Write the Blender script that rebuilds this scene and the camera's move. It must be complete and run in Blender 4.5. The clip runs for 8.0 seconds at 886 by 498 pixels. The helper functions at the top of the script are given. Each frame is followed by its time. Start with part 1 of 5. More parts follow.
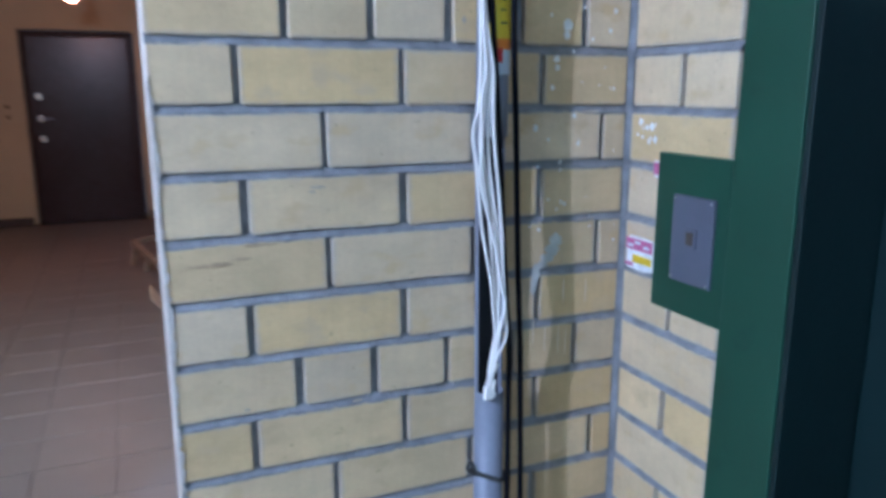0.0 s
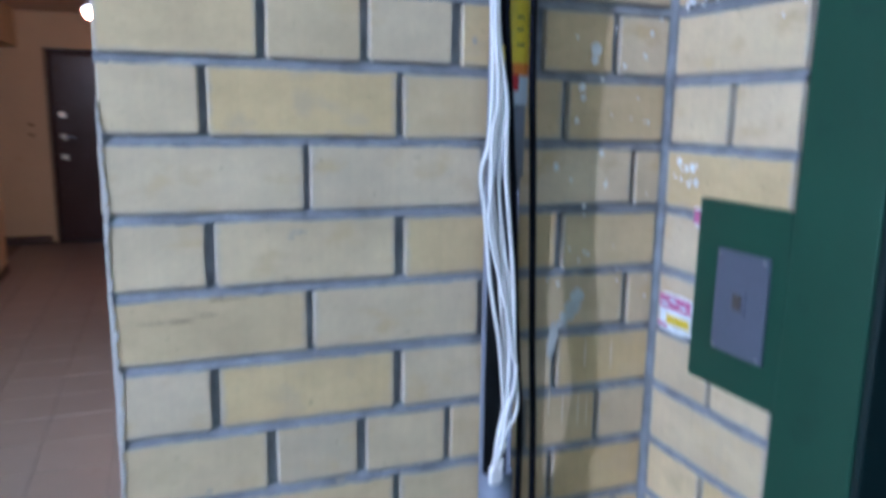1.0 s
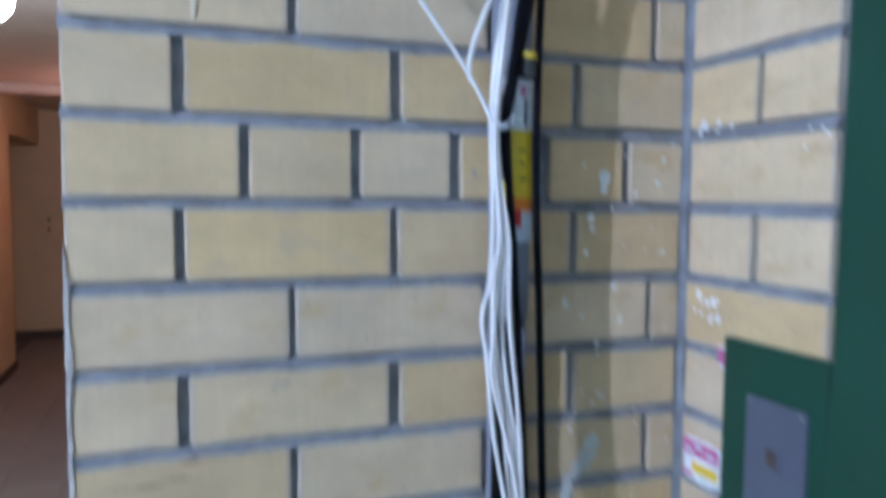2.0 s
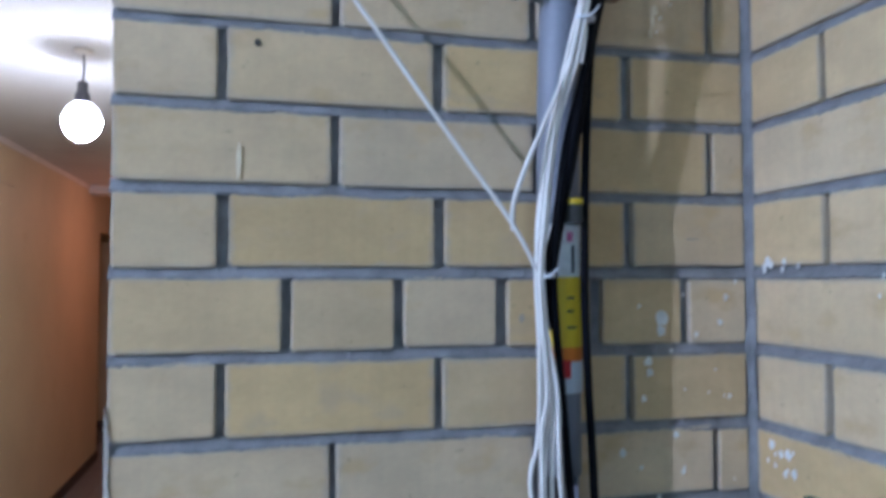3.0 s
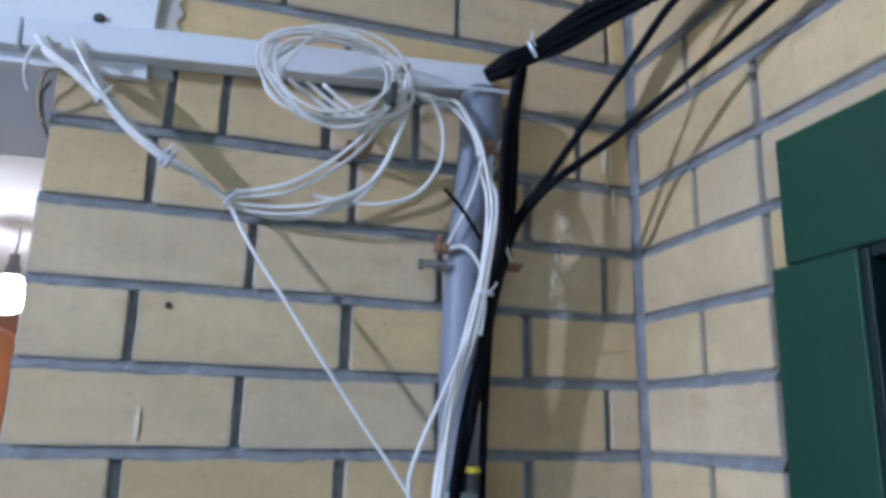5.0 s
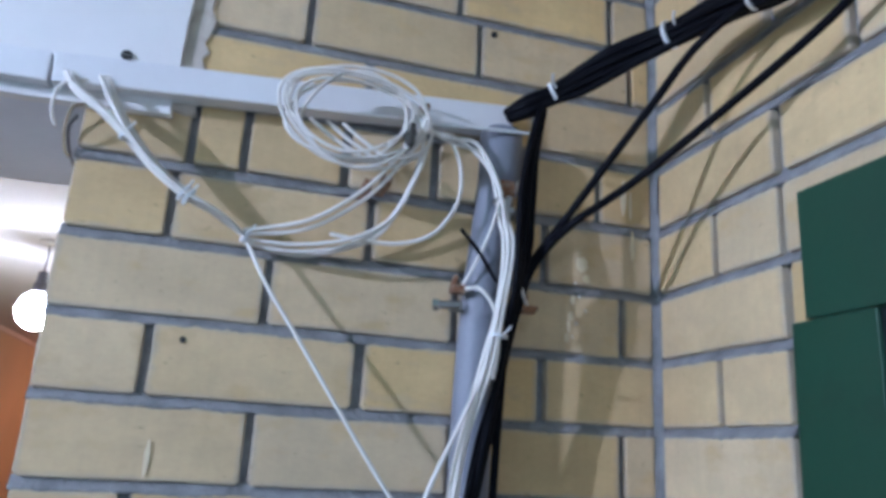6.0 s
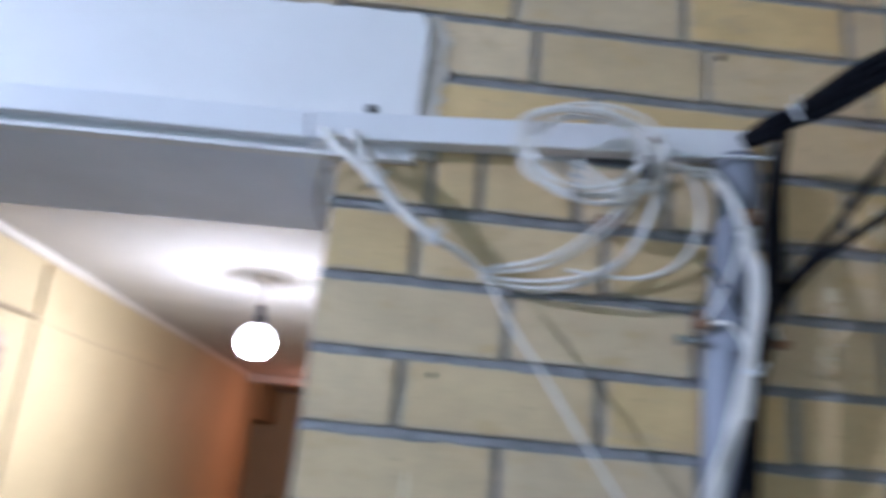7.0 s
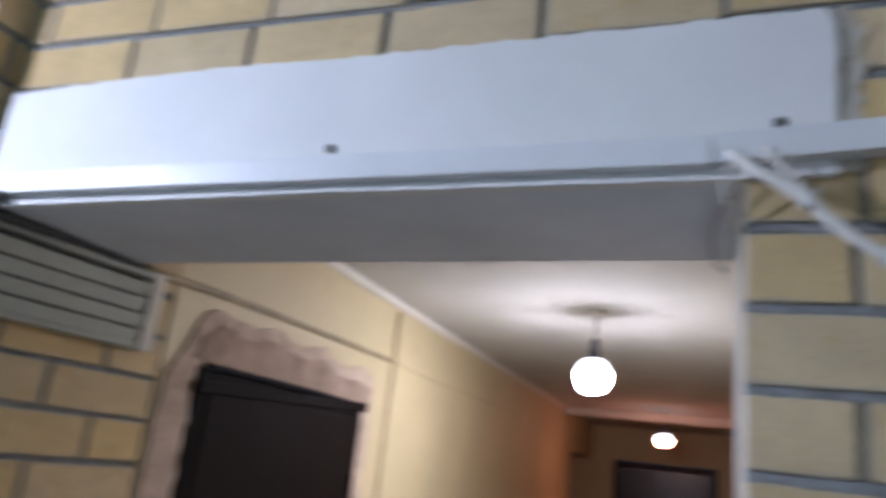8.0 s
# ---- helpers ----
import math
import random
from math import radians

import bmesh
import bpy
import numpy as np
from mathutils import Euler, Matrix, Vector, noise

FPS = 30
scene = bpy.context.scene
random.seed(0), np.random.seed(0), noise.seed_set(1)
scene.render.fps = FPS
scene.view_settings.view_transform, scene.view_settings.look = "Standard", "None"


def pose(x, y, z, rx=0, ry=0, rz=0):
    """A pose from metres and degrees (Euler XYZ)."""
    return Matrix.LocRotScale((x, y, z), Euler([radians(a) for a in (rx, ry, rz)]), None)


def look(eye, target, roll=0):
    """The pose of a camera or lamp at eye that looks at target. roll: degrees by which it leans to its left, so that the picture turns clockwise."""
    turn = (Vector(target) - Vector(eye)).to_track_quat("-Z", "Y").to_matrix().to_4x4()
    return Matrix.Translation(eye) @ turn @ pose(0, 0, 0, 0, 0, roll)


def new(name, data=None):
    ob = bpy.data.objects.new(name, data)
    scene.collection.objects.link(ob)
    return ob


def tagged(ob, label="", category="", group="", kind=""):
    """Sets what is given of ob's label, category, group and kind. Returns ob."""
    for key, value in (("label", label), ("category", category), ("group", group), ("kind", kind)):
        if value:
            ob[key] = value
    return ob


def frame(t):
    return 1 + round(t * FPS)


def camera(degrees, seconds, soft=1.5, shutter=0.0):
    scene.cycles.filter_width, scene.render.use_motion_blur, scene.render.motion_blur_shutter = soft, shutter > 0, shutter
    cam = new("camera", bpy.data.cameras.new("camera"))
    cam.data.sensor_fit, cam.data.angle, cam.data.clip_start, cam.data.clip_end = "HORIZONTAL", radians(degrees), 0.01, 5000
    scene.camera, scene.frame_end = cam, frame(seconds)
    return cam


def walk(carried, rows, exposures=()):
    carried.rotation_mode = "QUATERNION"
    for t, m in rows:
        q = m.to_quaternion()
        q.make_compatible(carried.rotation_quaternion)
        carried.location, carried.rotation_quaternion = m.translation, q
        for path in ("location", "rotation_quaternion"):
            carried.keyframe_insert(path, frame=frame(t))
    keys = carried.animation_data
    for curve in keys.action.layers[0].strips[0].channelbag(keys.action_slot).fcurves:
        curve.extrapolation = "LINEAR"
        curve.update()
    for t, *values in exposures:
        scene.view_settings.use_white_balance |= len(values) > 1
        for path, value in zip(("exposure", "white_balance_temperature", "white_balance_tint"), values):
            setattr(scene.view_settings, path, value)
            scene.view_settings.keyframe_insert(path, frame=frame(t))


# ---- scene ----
cam = camera(62.2, 8.0, soft=3.6, shutter=1.0)
PATH = [
    (0, (-0.0242, -0.046, 1.4986), (0.734, 1.7552, 1.072), -0.06),
    (0.5, (-0.0498, 0.0672, 1.4852), (0.8158, 1.812, 1.031), 0.74),
    (1, (0.0756, 0.114, 1.5082), (0.7796, 1.9498, 1.144), 0.96),
    (1.5, (0.1294, 0.1358, 1.5506), (0.7286, 2.0252, 1.2852), 2.12),
    (2, (0.1288, 0.1934, 1.5764), (0.8016, 2.0718, 1.4378), 0.42),
    (2.2, (0.1296, 0.22, 1.6148), (0.7012, 2.1352, 1.5394), 0.44),
    (3.3, (0.189, 0.2064, 1.6704), (0.6702, 2.1424, 1.818), -0.34),
    (3.5, (0.1962, 0.2036, 1.6864), (0.7006, 2.1282, 1.8902), -0.12),
    (4, (0.2108, 0.177, 1.729), (0.7642, 2.0636, 2.0956), 0.48),
    (4.5, (0.2136, 0.1538, 1.7612), (0.799, 2.0106, 2.2208), 0.5),
    (4.7, (0.2106, 0.1498, 1.7812), (0.811, 1.9986, 2.2468), 0.8),
    (5.8, (0.2162, 0.1446, 1.8262), (0.7574, 1.998, 2.3442), 3.1),
    (6, (0.2212, 0.1406, 1.8292), (0.7484, 1.995, 2.3592), 3.3),
    (6.5, (0.203, 0.1304, 1.8344), (0.622, 2.0004, 2.4042), 3.96),
    (7, (0.1274, 0.146, 1.8334), (0.2044, 2.0632, 2.3978), 5.44),
    (7.5, (0.048, 0.1588, 1.8422), (-0.285, 2.0412, 2.4284), 6.4),
    (8, (-0.0384, 0.1616, 1.8412), (-0.7186, 1.9566, 2.4016), 6.66),
]
EXPOSURES = [(0.0, 1.95, 4850, 19), (1.5, 2.0, 4890, 19), (2.2, 1.85, 4950, 19), (3.5, 1.43, 5040, 19), (4.5, 1.55, 5120, 19), (6.5, 1.68, 5260, 19), (7.2, 1.45, 5390, 19), (8.0, 0.93, 5630, 19)]
walk(cam, [(t, look(eye, target, roll)) for t, eye, target, roll in PATH], EXPOSURES)

# ---- world and exposure ----
world = bpy.data.worlds.new("world")
scene.world = world
world.use_nodes = True
world.node_tree.nodes["Background"].inputs[0].default_value = (0.5, 0.55, 0.6, 1)
world.node_tree.nodes["Background"].inputs[1].default_value = 0.02
LOBBY_LAMP = (-2.3, -0.24, 2.70)      # hanging bulb in the wider part of the lobby
CORRIDOR_LAMP = (-0.461, 3.096, 2.241)
FAR_LAMP = (-0.378, 6.8, 2.245)
FILL_LAMP = (0.36, -0.18, 2.28)         # unseen bulb added behind the camera as fill light
LOBBY_POWER, FILL_POWER, CORRIDOR_POWER, FAR_POWER = 3550.0, 17.0, 165.0, 52.0

# ---- main planes, in metres ----
YN = 1.11          # lobby side of the north wall
XE = 0.842         # lobby side of the east wall
XW = -1.30         # west wall of lobby and corridor
YS = -1.9          # south wall of the lobby
NORTH_T = 0.37     # thickness of the north wall
COURSE, J0 = 0.1, 1.569   # height of a brick course; middle of the joint under the header course
LOBBY_H, HALL_H = 2.95, 2.5
LINTEL_LO, LINTEL_HI = 2.252, 2.469
END_Y = 9.25


# ---- materials ----
def material(name, base, rough=0.7, vary=0.12, scale=6.0, fine=90.0, bump=0.15, random_tone=0.0, metal=0.0, stain=None, stain_at=0.62, spec=0.5, tone_b=None, stretch=(1, 1, 1), bump_dist=0.002, grain_mix=0.10, film=None):
    m = bpy.data.materials.new(name)
    m.use_nodes = True
    nt = m.node_tree
    n, l = nt.nodes, nt.links
    b = n["Principled BSDF"]
    b.inputs["Roughness"].default_value = rough
    b.inputs["Metallic"].default_value = metal
    b.inputs["Specular IOR Level"].default_value = spec
    geo = n.new("ShaderNodeNewGeometry")
    mp = n.new("ShaderNodeMapping")
    mp.inputs["Scale"].default_value = stretch
    l.new(geo.outputs["Position"], mp.inputs["Vector"])

    def noise_at(s, detail=4.0):
        t = n.new("ShaderNodeTexNoise")
        t.inputs["Scale"].default_value = s
        t.inputs["Detail"].default_value = detail
        l.new(mp.outputs[0], t.inputs["Vector"])
        return t
    big, small = noise_at(scale), noise_at(fine, 6.0)
    dark = [c * (1 - vary) for c in base]
    light = list(tone_b) if tone_b else [min(1, c * (1 + vary)) for c in base]
    ramp = n.new("ShaderNodeValToRGB")
    ramp.color_ramp.elements[0].position, ramp.color_ramp.elements[1].position = 0.32, 0.68
    ramp.color_ramp.elements[0].color, ramp.color_ramp.elements[1].color = (*dark, 1), (*light, 1)
    l.new(big.outputs["Fac"], ramp.inputs[0])
    grain = n.new("ShaderNodeMix")
    grain.data_type, grain.blend_type = "RGBA", "OVERLAY"
    grain.inputs["Factor"].default_value = grain_mix
    l.new(ramp.outputs[0], grain.inputs["A"])
    l.new(small.outputs["Fac"], grain.inputs["B"])
    colour = grain.outputs["Result"]
    if random_tone:
        info = n.new("ShaderNodeObjectInfo")
        hsv = n.new("ShaderNodeHueSaturation")
        rng = n.new("ShaderNodeMapRange")
        rng.inputs["To Min"].default_value, rng.inputs["To Max"].default_value = 1 - random_tone, 1 + random_tone
        l.new(info.outputs["Random"], rng.inputs["Value"])
        l.new(rng.outputs[0], hsv.inputs["Value"])
        mul = n.new("ShaderNodeMath")
        mul.operation = "MULTIPLY"
        mul.inputs[1].default_value = 7.31
        l.new(info.outputs["Random"], mul.inputs[0])
        fr = n.new("ShaderNodeMath")
        fr.operation = "FRACT"
        l.new(mul.outputs[0], fr.inputs[0])
        rng2 = n.new("ShaderNodeMapRange")
        rng2.inputs["To Min"].default_value, rng2.inputs["To Max"].default_value = 1 - 2.2 * random_tone, 1 + 1.7 * random_tone
        l.new(fr.outputs[0], rng2.inputs["Value"])
        l.new(rng2.outputs[0], hsv.inputs["Saturation"])
        l.new(colour, hsv.inputs["Color"])
        colour = hsv.outputs["Color"]
    if stain:
        sn = noise_at(scale * 2.3, 7.0)
        sr = n.new("ShaderNodeValToRGB")
        sr.color_ramp.elements[0].position, sr.color_ramp.elements[1].position = stain_at, min(1, stain_at + 0.16)
        l.new(sn.outputs["Fac"], sr.inputs[0])
        mix = n.new("ShaderNodeMix")
        mix.data_type = "RGBA"
        l.new(sr.outputs[0], mix.inputs["Factor"])
        l.new(colour, mix.inputs["A"])
        mix.inputs["B"].default_value = (*stain, 1)
        colour = mix.outputs["Result"]
    if film:
        # mortar film smeared over a brick's edges, and a few dark pits
        def calc(op, a, c):
            q = n.new("ShaderNodeMath")
            q.operation = op
            for k, v in enumerate((a, c)):
                if isinstance(v, float):
                    q.inputs[k].default_value = v
                else:
                    l.new(v, q.inputs[k])
            return q.outputs[0]
        tc = n.new("ShaderNodeTexCoord")
        sep = n.new("ShaderNodeSeparateXYZ")
        l.new(tc.outputs["Generated"], sep.inputs[0])
        ex = calc("MULTIPLY", calc("PINGPONG", sep.outputs["X"], 0.5), 0.21)
        ez = calc("MULTIPLY", calc("PINGPONG", sep.outputs["Z"], 0.5), 0.0885)
        rough_edge = noise_at(38.0, 6.0)
        edge = calc("SUBTRACT", calc("MINIMUM", ex, ez), calc("MULTIPLY", rough_edge.outputs["Fac"], 0.012))
        mr = n.new("ShaderNodeMapRange")
        mr.inputs["From Min"].default_value, mr.inputs["From Max"].default_value = -0.006, 0.002
        mr.inputs["To Min"].default_value, mr.inputs["To Max"].default_value = 0.62, 0.0
        l.new(edge, mr.inputs["Value"])
        mixf = n.new("ShaderNodeMix")
        mixf.data_type = "RGBA"
        l.new(mr.outputs[0], mixf.inputs["Factor"])
        l.new(colour, mixf.inputs["A"])
        mixf.inputs["B"].default_value = (*film, 1)
        pits = noise_at(60.0, 2.0)
        pr = n.new("ShaderNodeMapRange")
        pr.inputs["From Min"].default_value, pr.inputs["From Max"].default_value = 0.70, 0.78
        pr.inputs["To Max"].default_value = 0.5
        l.new(pits.outputs["Fac"], pr.inputs["Value"])
        mixp = n.new("ShaderNodeMix")
        mixp.data_type = "RGBA"
        l.new(pr.outputs[0], mixp.inputs["Factor"])
        l.new(mixf.outputs["Result"], mixp.inputs["A"])
        mixp.inputs["B"].default_value = (0.36, 0.26, 0.14, 1)
        # cloudy soot and faint runs down the face
        soot = noise_at(13.0, 9.0)
        soot.inputs["Roughness"].default_value = 0.72
        mp2 = n.new("ShaderNodeMapping")
        mp2.inputs["Scale"].default_value = (95, 95, 7)
        l.new(geo.outputs["Position"], mp2.inputs["Vector"])
        runs = n.new("ShaderNodeTexNoise")
        runs.inputs["Scale"].default_value, runs.inputs["Detail"].default_value = 1.0, 3.0
        l.new(mp2.outputs[0], runs.inputs["Vector"])
        tone = calc("ADD", calc("MULTIPLY", soot.outputs["Fac"], 0.42), calc("MULTIPLY", runs.outputs["Fac"], 0.13))
        tone = calc("ADD", tone, 0.73)
        shade = n.new("ShaderNodeMix")
        shade.data_type, shade.blend_type = "RGBA", "MULTIPLY"
        shade.inputs["Factor"].default_value = 1.0
        grey = n.new("ShaderNodeCombineColor")
        l.new(tone, grey.inputs[0])
        l.new(tone, grey.inputs[1])
        l.new(calc("ADD", calc("MULTIPLY", tone, 0.8), 0.2), grey.inputs[2])
        l.new(mixp.outputs["Result"], shade.inputs["A"])
        l.new(grey.outputs[0], shade.inputs["B"])
        colour = shade.outputs["Result"]
    l.new(colour, b.inputs["Base Color"])
    if bump:
        bp = n.new("ShaderNodeBump")
        bp.inputs["Strength"].default_value = bump
        bp.inputs["Distance"].default_value = bump_dist
        add = n.new("ShaderNodeMath")
        add.operation = "ADD"
        l.new(small.outputs["Fac"], add.inputs[0])
        l.new(big.outputs["Fac"], add.inputs[1])
        l.new(add.outputs[0], bp.inputs["Height"])
        l.new(bp.outputs[0], b.inputs["Normal"])
        rr = n.new("ShaderNodeMapRange")
        rr.inputs["To Min"].default_value, rr.inputs["To Max"].default_value = max(0.05, rough - 0.1), min(1, rough + 0.1)
        l.new(small.outputs["Fac"], rr.inputs["Value"])
        l.new(rr.outputs[0], b.inputs["Roughness"])
    return m


def glowing(name, colour, strength):
    m = bpy.data.materials.new(name)
    m.use_nodes = True
    b = m.node_tree.nodes["Principled BSDF"]
    b.inputs["Base Color"].default_value = (0.8, 0.8, 0.78, 1)
    b.inputs["Emission Color"].default_value = (*colour, 1)
    b.inputs["Emission Strength"].default_value = strength
    return m


M_BRICK = material("cream_silicate_brick", (0.64, 0.483, 0.270), 0.85, 0.07, 8.0, 110.0, 0.22, random_tone=0.07, stain=(0.60, 0.445, 0.245), stain_at=0.54, spec=0.25, stretch=(1, 1, 1.7), film=(0.43, 0.40, 0.35))
M_MORTAR = material("grey_mortar", (0.275, 0.278, 0.281), 0.95, 0.22, 26.0, 130.0, 0.8, spec=0.2, bump_dist=0.006)
M_PLASTER = material("white_painted_plaster", (0.86, 0.85, 0.845), 0.7, 0.03, 5.0, 60.0, 0.18, spec=0.3)
# for unseen lobby surfaces: grey-green set to dim and tint the bounced light
M_LOBBY = material("grey_green_bounce_tone", (0.30, 0.388, 0.363), 0.8, 0.03, 4.0, 60.0, 0.1, spec=0.3)
# soffit base raised and blued in place of light bounced up from the lobby
M_SOFFIT = material("soffit_bounce_tone", (0.78, 0.81, 0.88), 0.8, 0.07, 4.0, 50.0, 0.3, spec=0.3)
M_HALLWALL = material("yellow_painted_plaster", (0.55, 0.45, 0.265), 0.6, 0.05, 2.5, 45.0, 0.2, stain=(0.50, 0.385, 0.21), stain_at=0.64)
M_RAW = material("raw_pinkish_plaster", (0.50, 0.39, 0.31), 0.95, 0.2, 14.0, 110.0, 0.9, stain=(0.38, 0.29, 0.235), stain_at=0.56, spec=0.2, bump_dist=0.006)
M_JAMB = material("whitewashed_jamb_plaster", (0.57, 0.52, 0.45), 0.85, 0.14, 12.0, 90.0, 0.6, stain=(0.42, 0.35, 0.28), stain_at=0.6, bump_dist=0.004)
M_CEIL = material("whitewashed_ceiling", (0.56, 0.535, 0.49), 0.9, 0.04, 3.0, 70.0, 0.2, spec=0.2)
M_TRIM = material("white_cornice_paint", (0.66, 0.62, 0.55), 0.55, 0.05, 6.0, 60.0, 0.1)
M_TILE = material("beige_floor_tile", (0.172, 0.157, 0.142), 0.42, 0.05, 4.0, 60.0, 0.04, random_tone=0.02, stain=(0.165, 0.14, 0.125), stain_at=0.62)
M_GROUT = material("dark_tile_grout", (0.150, 0.136, 0.122), 0.95, 0.2, 20.0, 120.0, 0.4)
M_GREEN = material("green_enamel_paint", (0.015, 0.062, 0.036), 0.42, 0.08, 7.0, 120.0, 0.12, stain=(0.011, 0.047, 0.029), stain_at=0.60)
# reveals and leaves: a much darker green than the jambs
M_DARKGREEN = material("dark_green_inset", (0.004, 0.016, 0.016), 0.45, 0.08, 5.0, 100.0, 0.1)
M_STEEL_PLATE = material("grey_button_plate", (0.14, 0.15, 0.19), 0.45, 0.06, 10.0, 140.0, 0.06, metal=0.3)
M_BUTTON = material("worn_brown_button", (0.085, 0.07, 0.055), 0.4, 0.15, 40.0, 200.0, 0.1)
M_PVC = material("grey_plastic_pipe", (0.225, 0.24, 0.285), 0.48, 0.06, 12.0, 120.0, 0.05, stain=(0.22, 0.235, 0.28), stain_at=0.62)
M_PVC_IN = material("pipe_inside_shade", (0.012, 0.013, 0.017), 0.7, 0.1, 12.0, 90.0, 0.1)
M_WHITE_CABLE = material("white_cable_sheath", (0.82, 0.79, 0.74), 0.42, 0.05, 20.0, 150.0, 0.05, stain=(0.66, 0.63, 0.58), stain_at=0.62)
M_BLACK_CABLE = material("black_cable_sheath", (0.004, 0.0045, 0.0075), 0.55, 0.1, 20.0, 150.0, 0.05, spec=0.1)
M_TRUNK = material("white_plastic_trunking", (0.82, 0.82, 0.84), 0.38, 0.03, 8.0, 100.0, 0.04, stain=(0.70, 0.71, 0.73), stain_at=0.66)
M_TIE = material("translucent_cable_tie", (0.72, 0.74, 0.75), 0.4, 0.04, 20.0, 100.0, 0.04)
M_METAL = material("zinc_plated_steel", (0.38, 0.37, 0.36), 0.32, 0.15, 30.0, 200.0, 0.1, metal=1.0)
M_COPPER = material("rusty_copper_lug", (0.30, 0.15, 0.08), 0.5, 0.25, 60.0, 240.0, 0.3, metal=0.5, stain=(0.42, 0.34, 0.26), stain_at=0.5)
M_YELLOW = material("yellow_printed_label", (0.80, 0.58, 0.02), 0.45, 0.06, 30.0, 160.0, 0.04)
M_ORANGE = material("orange_printed_label", (0.75, 0.22, 0.02), 0.45, 0.1, 40.0, 160.0, 0.04)
M_RED = material("red_print", (0.55, 0.03, 0.03), 0.5, 0.1, 30.0, 150.0, 0.04)
M_PINK = material("magenta_print", (0.52, 0.14, 0.28), 0.5, 0.15, 60.0, 150.0, 0.04)
M_PAPER = material("pale_label_paper", (0.66, 0.72, 0.78), 0.6, 0.06, 30.0, 150.0, 0.05)
M_INK = material("dark_ink", (0.02, 0.03, 0.05), 0.6, 0.05, 30.0, 150.0, 0.0)
M_SPLASH = material("white_paint_splash", (0.80, 0.81, 0.80), 0.75, 0.12, 60.0, 200.0, 0.3)
M_SPECK = material("dull_white_paint_speck", (0.82, 0.81, 0.78), 0.75, 0.12, 60.0, 200.0, 0.3)
M_BLUESMEAR = material("pale_blue_paint", (0.56, 0.56, 0.51), 0.8, 0.15, 40.0, 160.0, 0.3)
M_DRIP = material("thin_lime_drip", (0.80, 0.70, 0.50), 0.85, 0.1, 40.0, 160.0, 0.2)
M_SCUFF = material("brown_scuff", (0.46, 0.335, 0.19), 0.85, 0.2, 60.0, 160.0, 0.2)
M_GREYSCUFF = material("grey_scuff", (0.43, 0.36, 0.26), 0.85, 0.2, 60.0, 160.0, 0.2)
M_DOOR = material("dark_brown_door_steel", (0.009, 0.0050, 0.0034), 0.75, 0.15, 8.0, 130.0, 0.15, spec=0.08)
M_FARDOOR = material("dark_padded_door", (0.034, 0.0165, 0.0155), 0.27, 0.15, 5.0, 80.0, 0.06, spec=0.35, bump_dist=0.006)
M_FRAME = material("dark_door_frame_steel", (0.007, 0.0045, 0.0036), 0.75, 0.12, 8.0, 130.0, 0.1, spec=0.08)
M_BROWNFRAME = material("brown_door_frame_paint", (0.035, 0.019, 0.014), 0.5, 0.12, 8.0, 130.0, 0.1, spec=0.2)
M_CHROME = material("chrome", (0.75, 0.74, 0.72), 0.18, 0.05, 20.0, 100.0, 0.03, metal=1.0)
M_CARD = material("beige_cardboard", (0.36, 0.27, 0.20), 0.85, 0.08, 6.0, 80.0, 0.15)
M_WOOD = material("raw_pale_wood", (0.24, 0.19, 0.14), 0.7, 0.2, 6.0, 60.0, 0.3, stretch=(1, 1, 8))
M_BASE = material("dark_brown_skirting_paint", (0.06, 0.042, 0.032), 0.5, 0.12, 8.0, 80.0, 0.1)
M_GRILLE = material("off_white_vent_plastic", (0.42, 0.43, 0.38), 0.5, 0.06, 8.0, 90.0, 0.06, stain=(0.33, 0.33, 0.28), stain_at=0.58)
M_DULL_DARK = material("dull_dark_grey", (0.05, 0.05, 0.045), 0.9, 0.2, 20.0, 90.0, 0.4)
M_SOCKET = material("grey_lamp_socket", (0.10, 0.10, 0.12), 0.45, 0.08, 20.0, 120.0, 0.06)
M_CONDUIT = material("painted_conduit", (0.50, 0.40, 0.25), 0.55, 0.1, 10.0, 90.0, 0.15)
M_OLDCABLE = material("dull_brown_cable_paint", (0.33, 0.26, 0.16), 0.6, 0.15, 10.0, 90.0, 0.2)
M_RAW2 = material("dark_raw_mortar", (0.36, 0.265, 0.21), 0.95, 0.25, 12.0, 90.0, 0.9, stain=(0.38, 0.27, 0.21), stain_at=0.52, spec=0.2, bump_dist=0.006)
M_BULB_COOL = glowing("cool_white_bulb", (1.0, 0.97, 0.93), CORRIDOR_POWER)
M_BULB_LOBBY = glowing("cold_white_bulb", (0.79, 0.80, 0.89), LOBBY_POWER)
M_BULB_FILL = glowing("bluish_fill_bulb", (0.70, 0.80, 0.96), FILL_POWER)
M_NECK = glowing("bulb_neck", (1.0, 0.97, 0.93), 4.0)
M_BULB_WARM = glowing("warm_bulb", (1.0, 0.35, 0.17), FAR_POWER)


# ---- mesh helpers ----
def link_mesh(name, bm, mat, smooth=False):
    bmesh.ops.recalc_face_normals(bm, faces=bm.faces[:])
    me = bpy.data.meshes.new(name)
    bm.to_mesh(me)
    bm.free()
    me.materials.append(mat)
    if smooth:
        me.polygons.foreach_set("use_smooth", [True] * len(me.polygons))
    return me


def part(name, bm, mat, parent=None, label="", smooth=False):
    ob = new(name, link_mesh(name, bm, mat, smooth))
    if parent:
        ob.parent = parent
    return tagged(ob, label)


def thing(name, label, category, group="", at=(0, 0, 0), kind=""):
    e = new(name)
    e.location = at
    return tagged(e, label, category, group, kind)


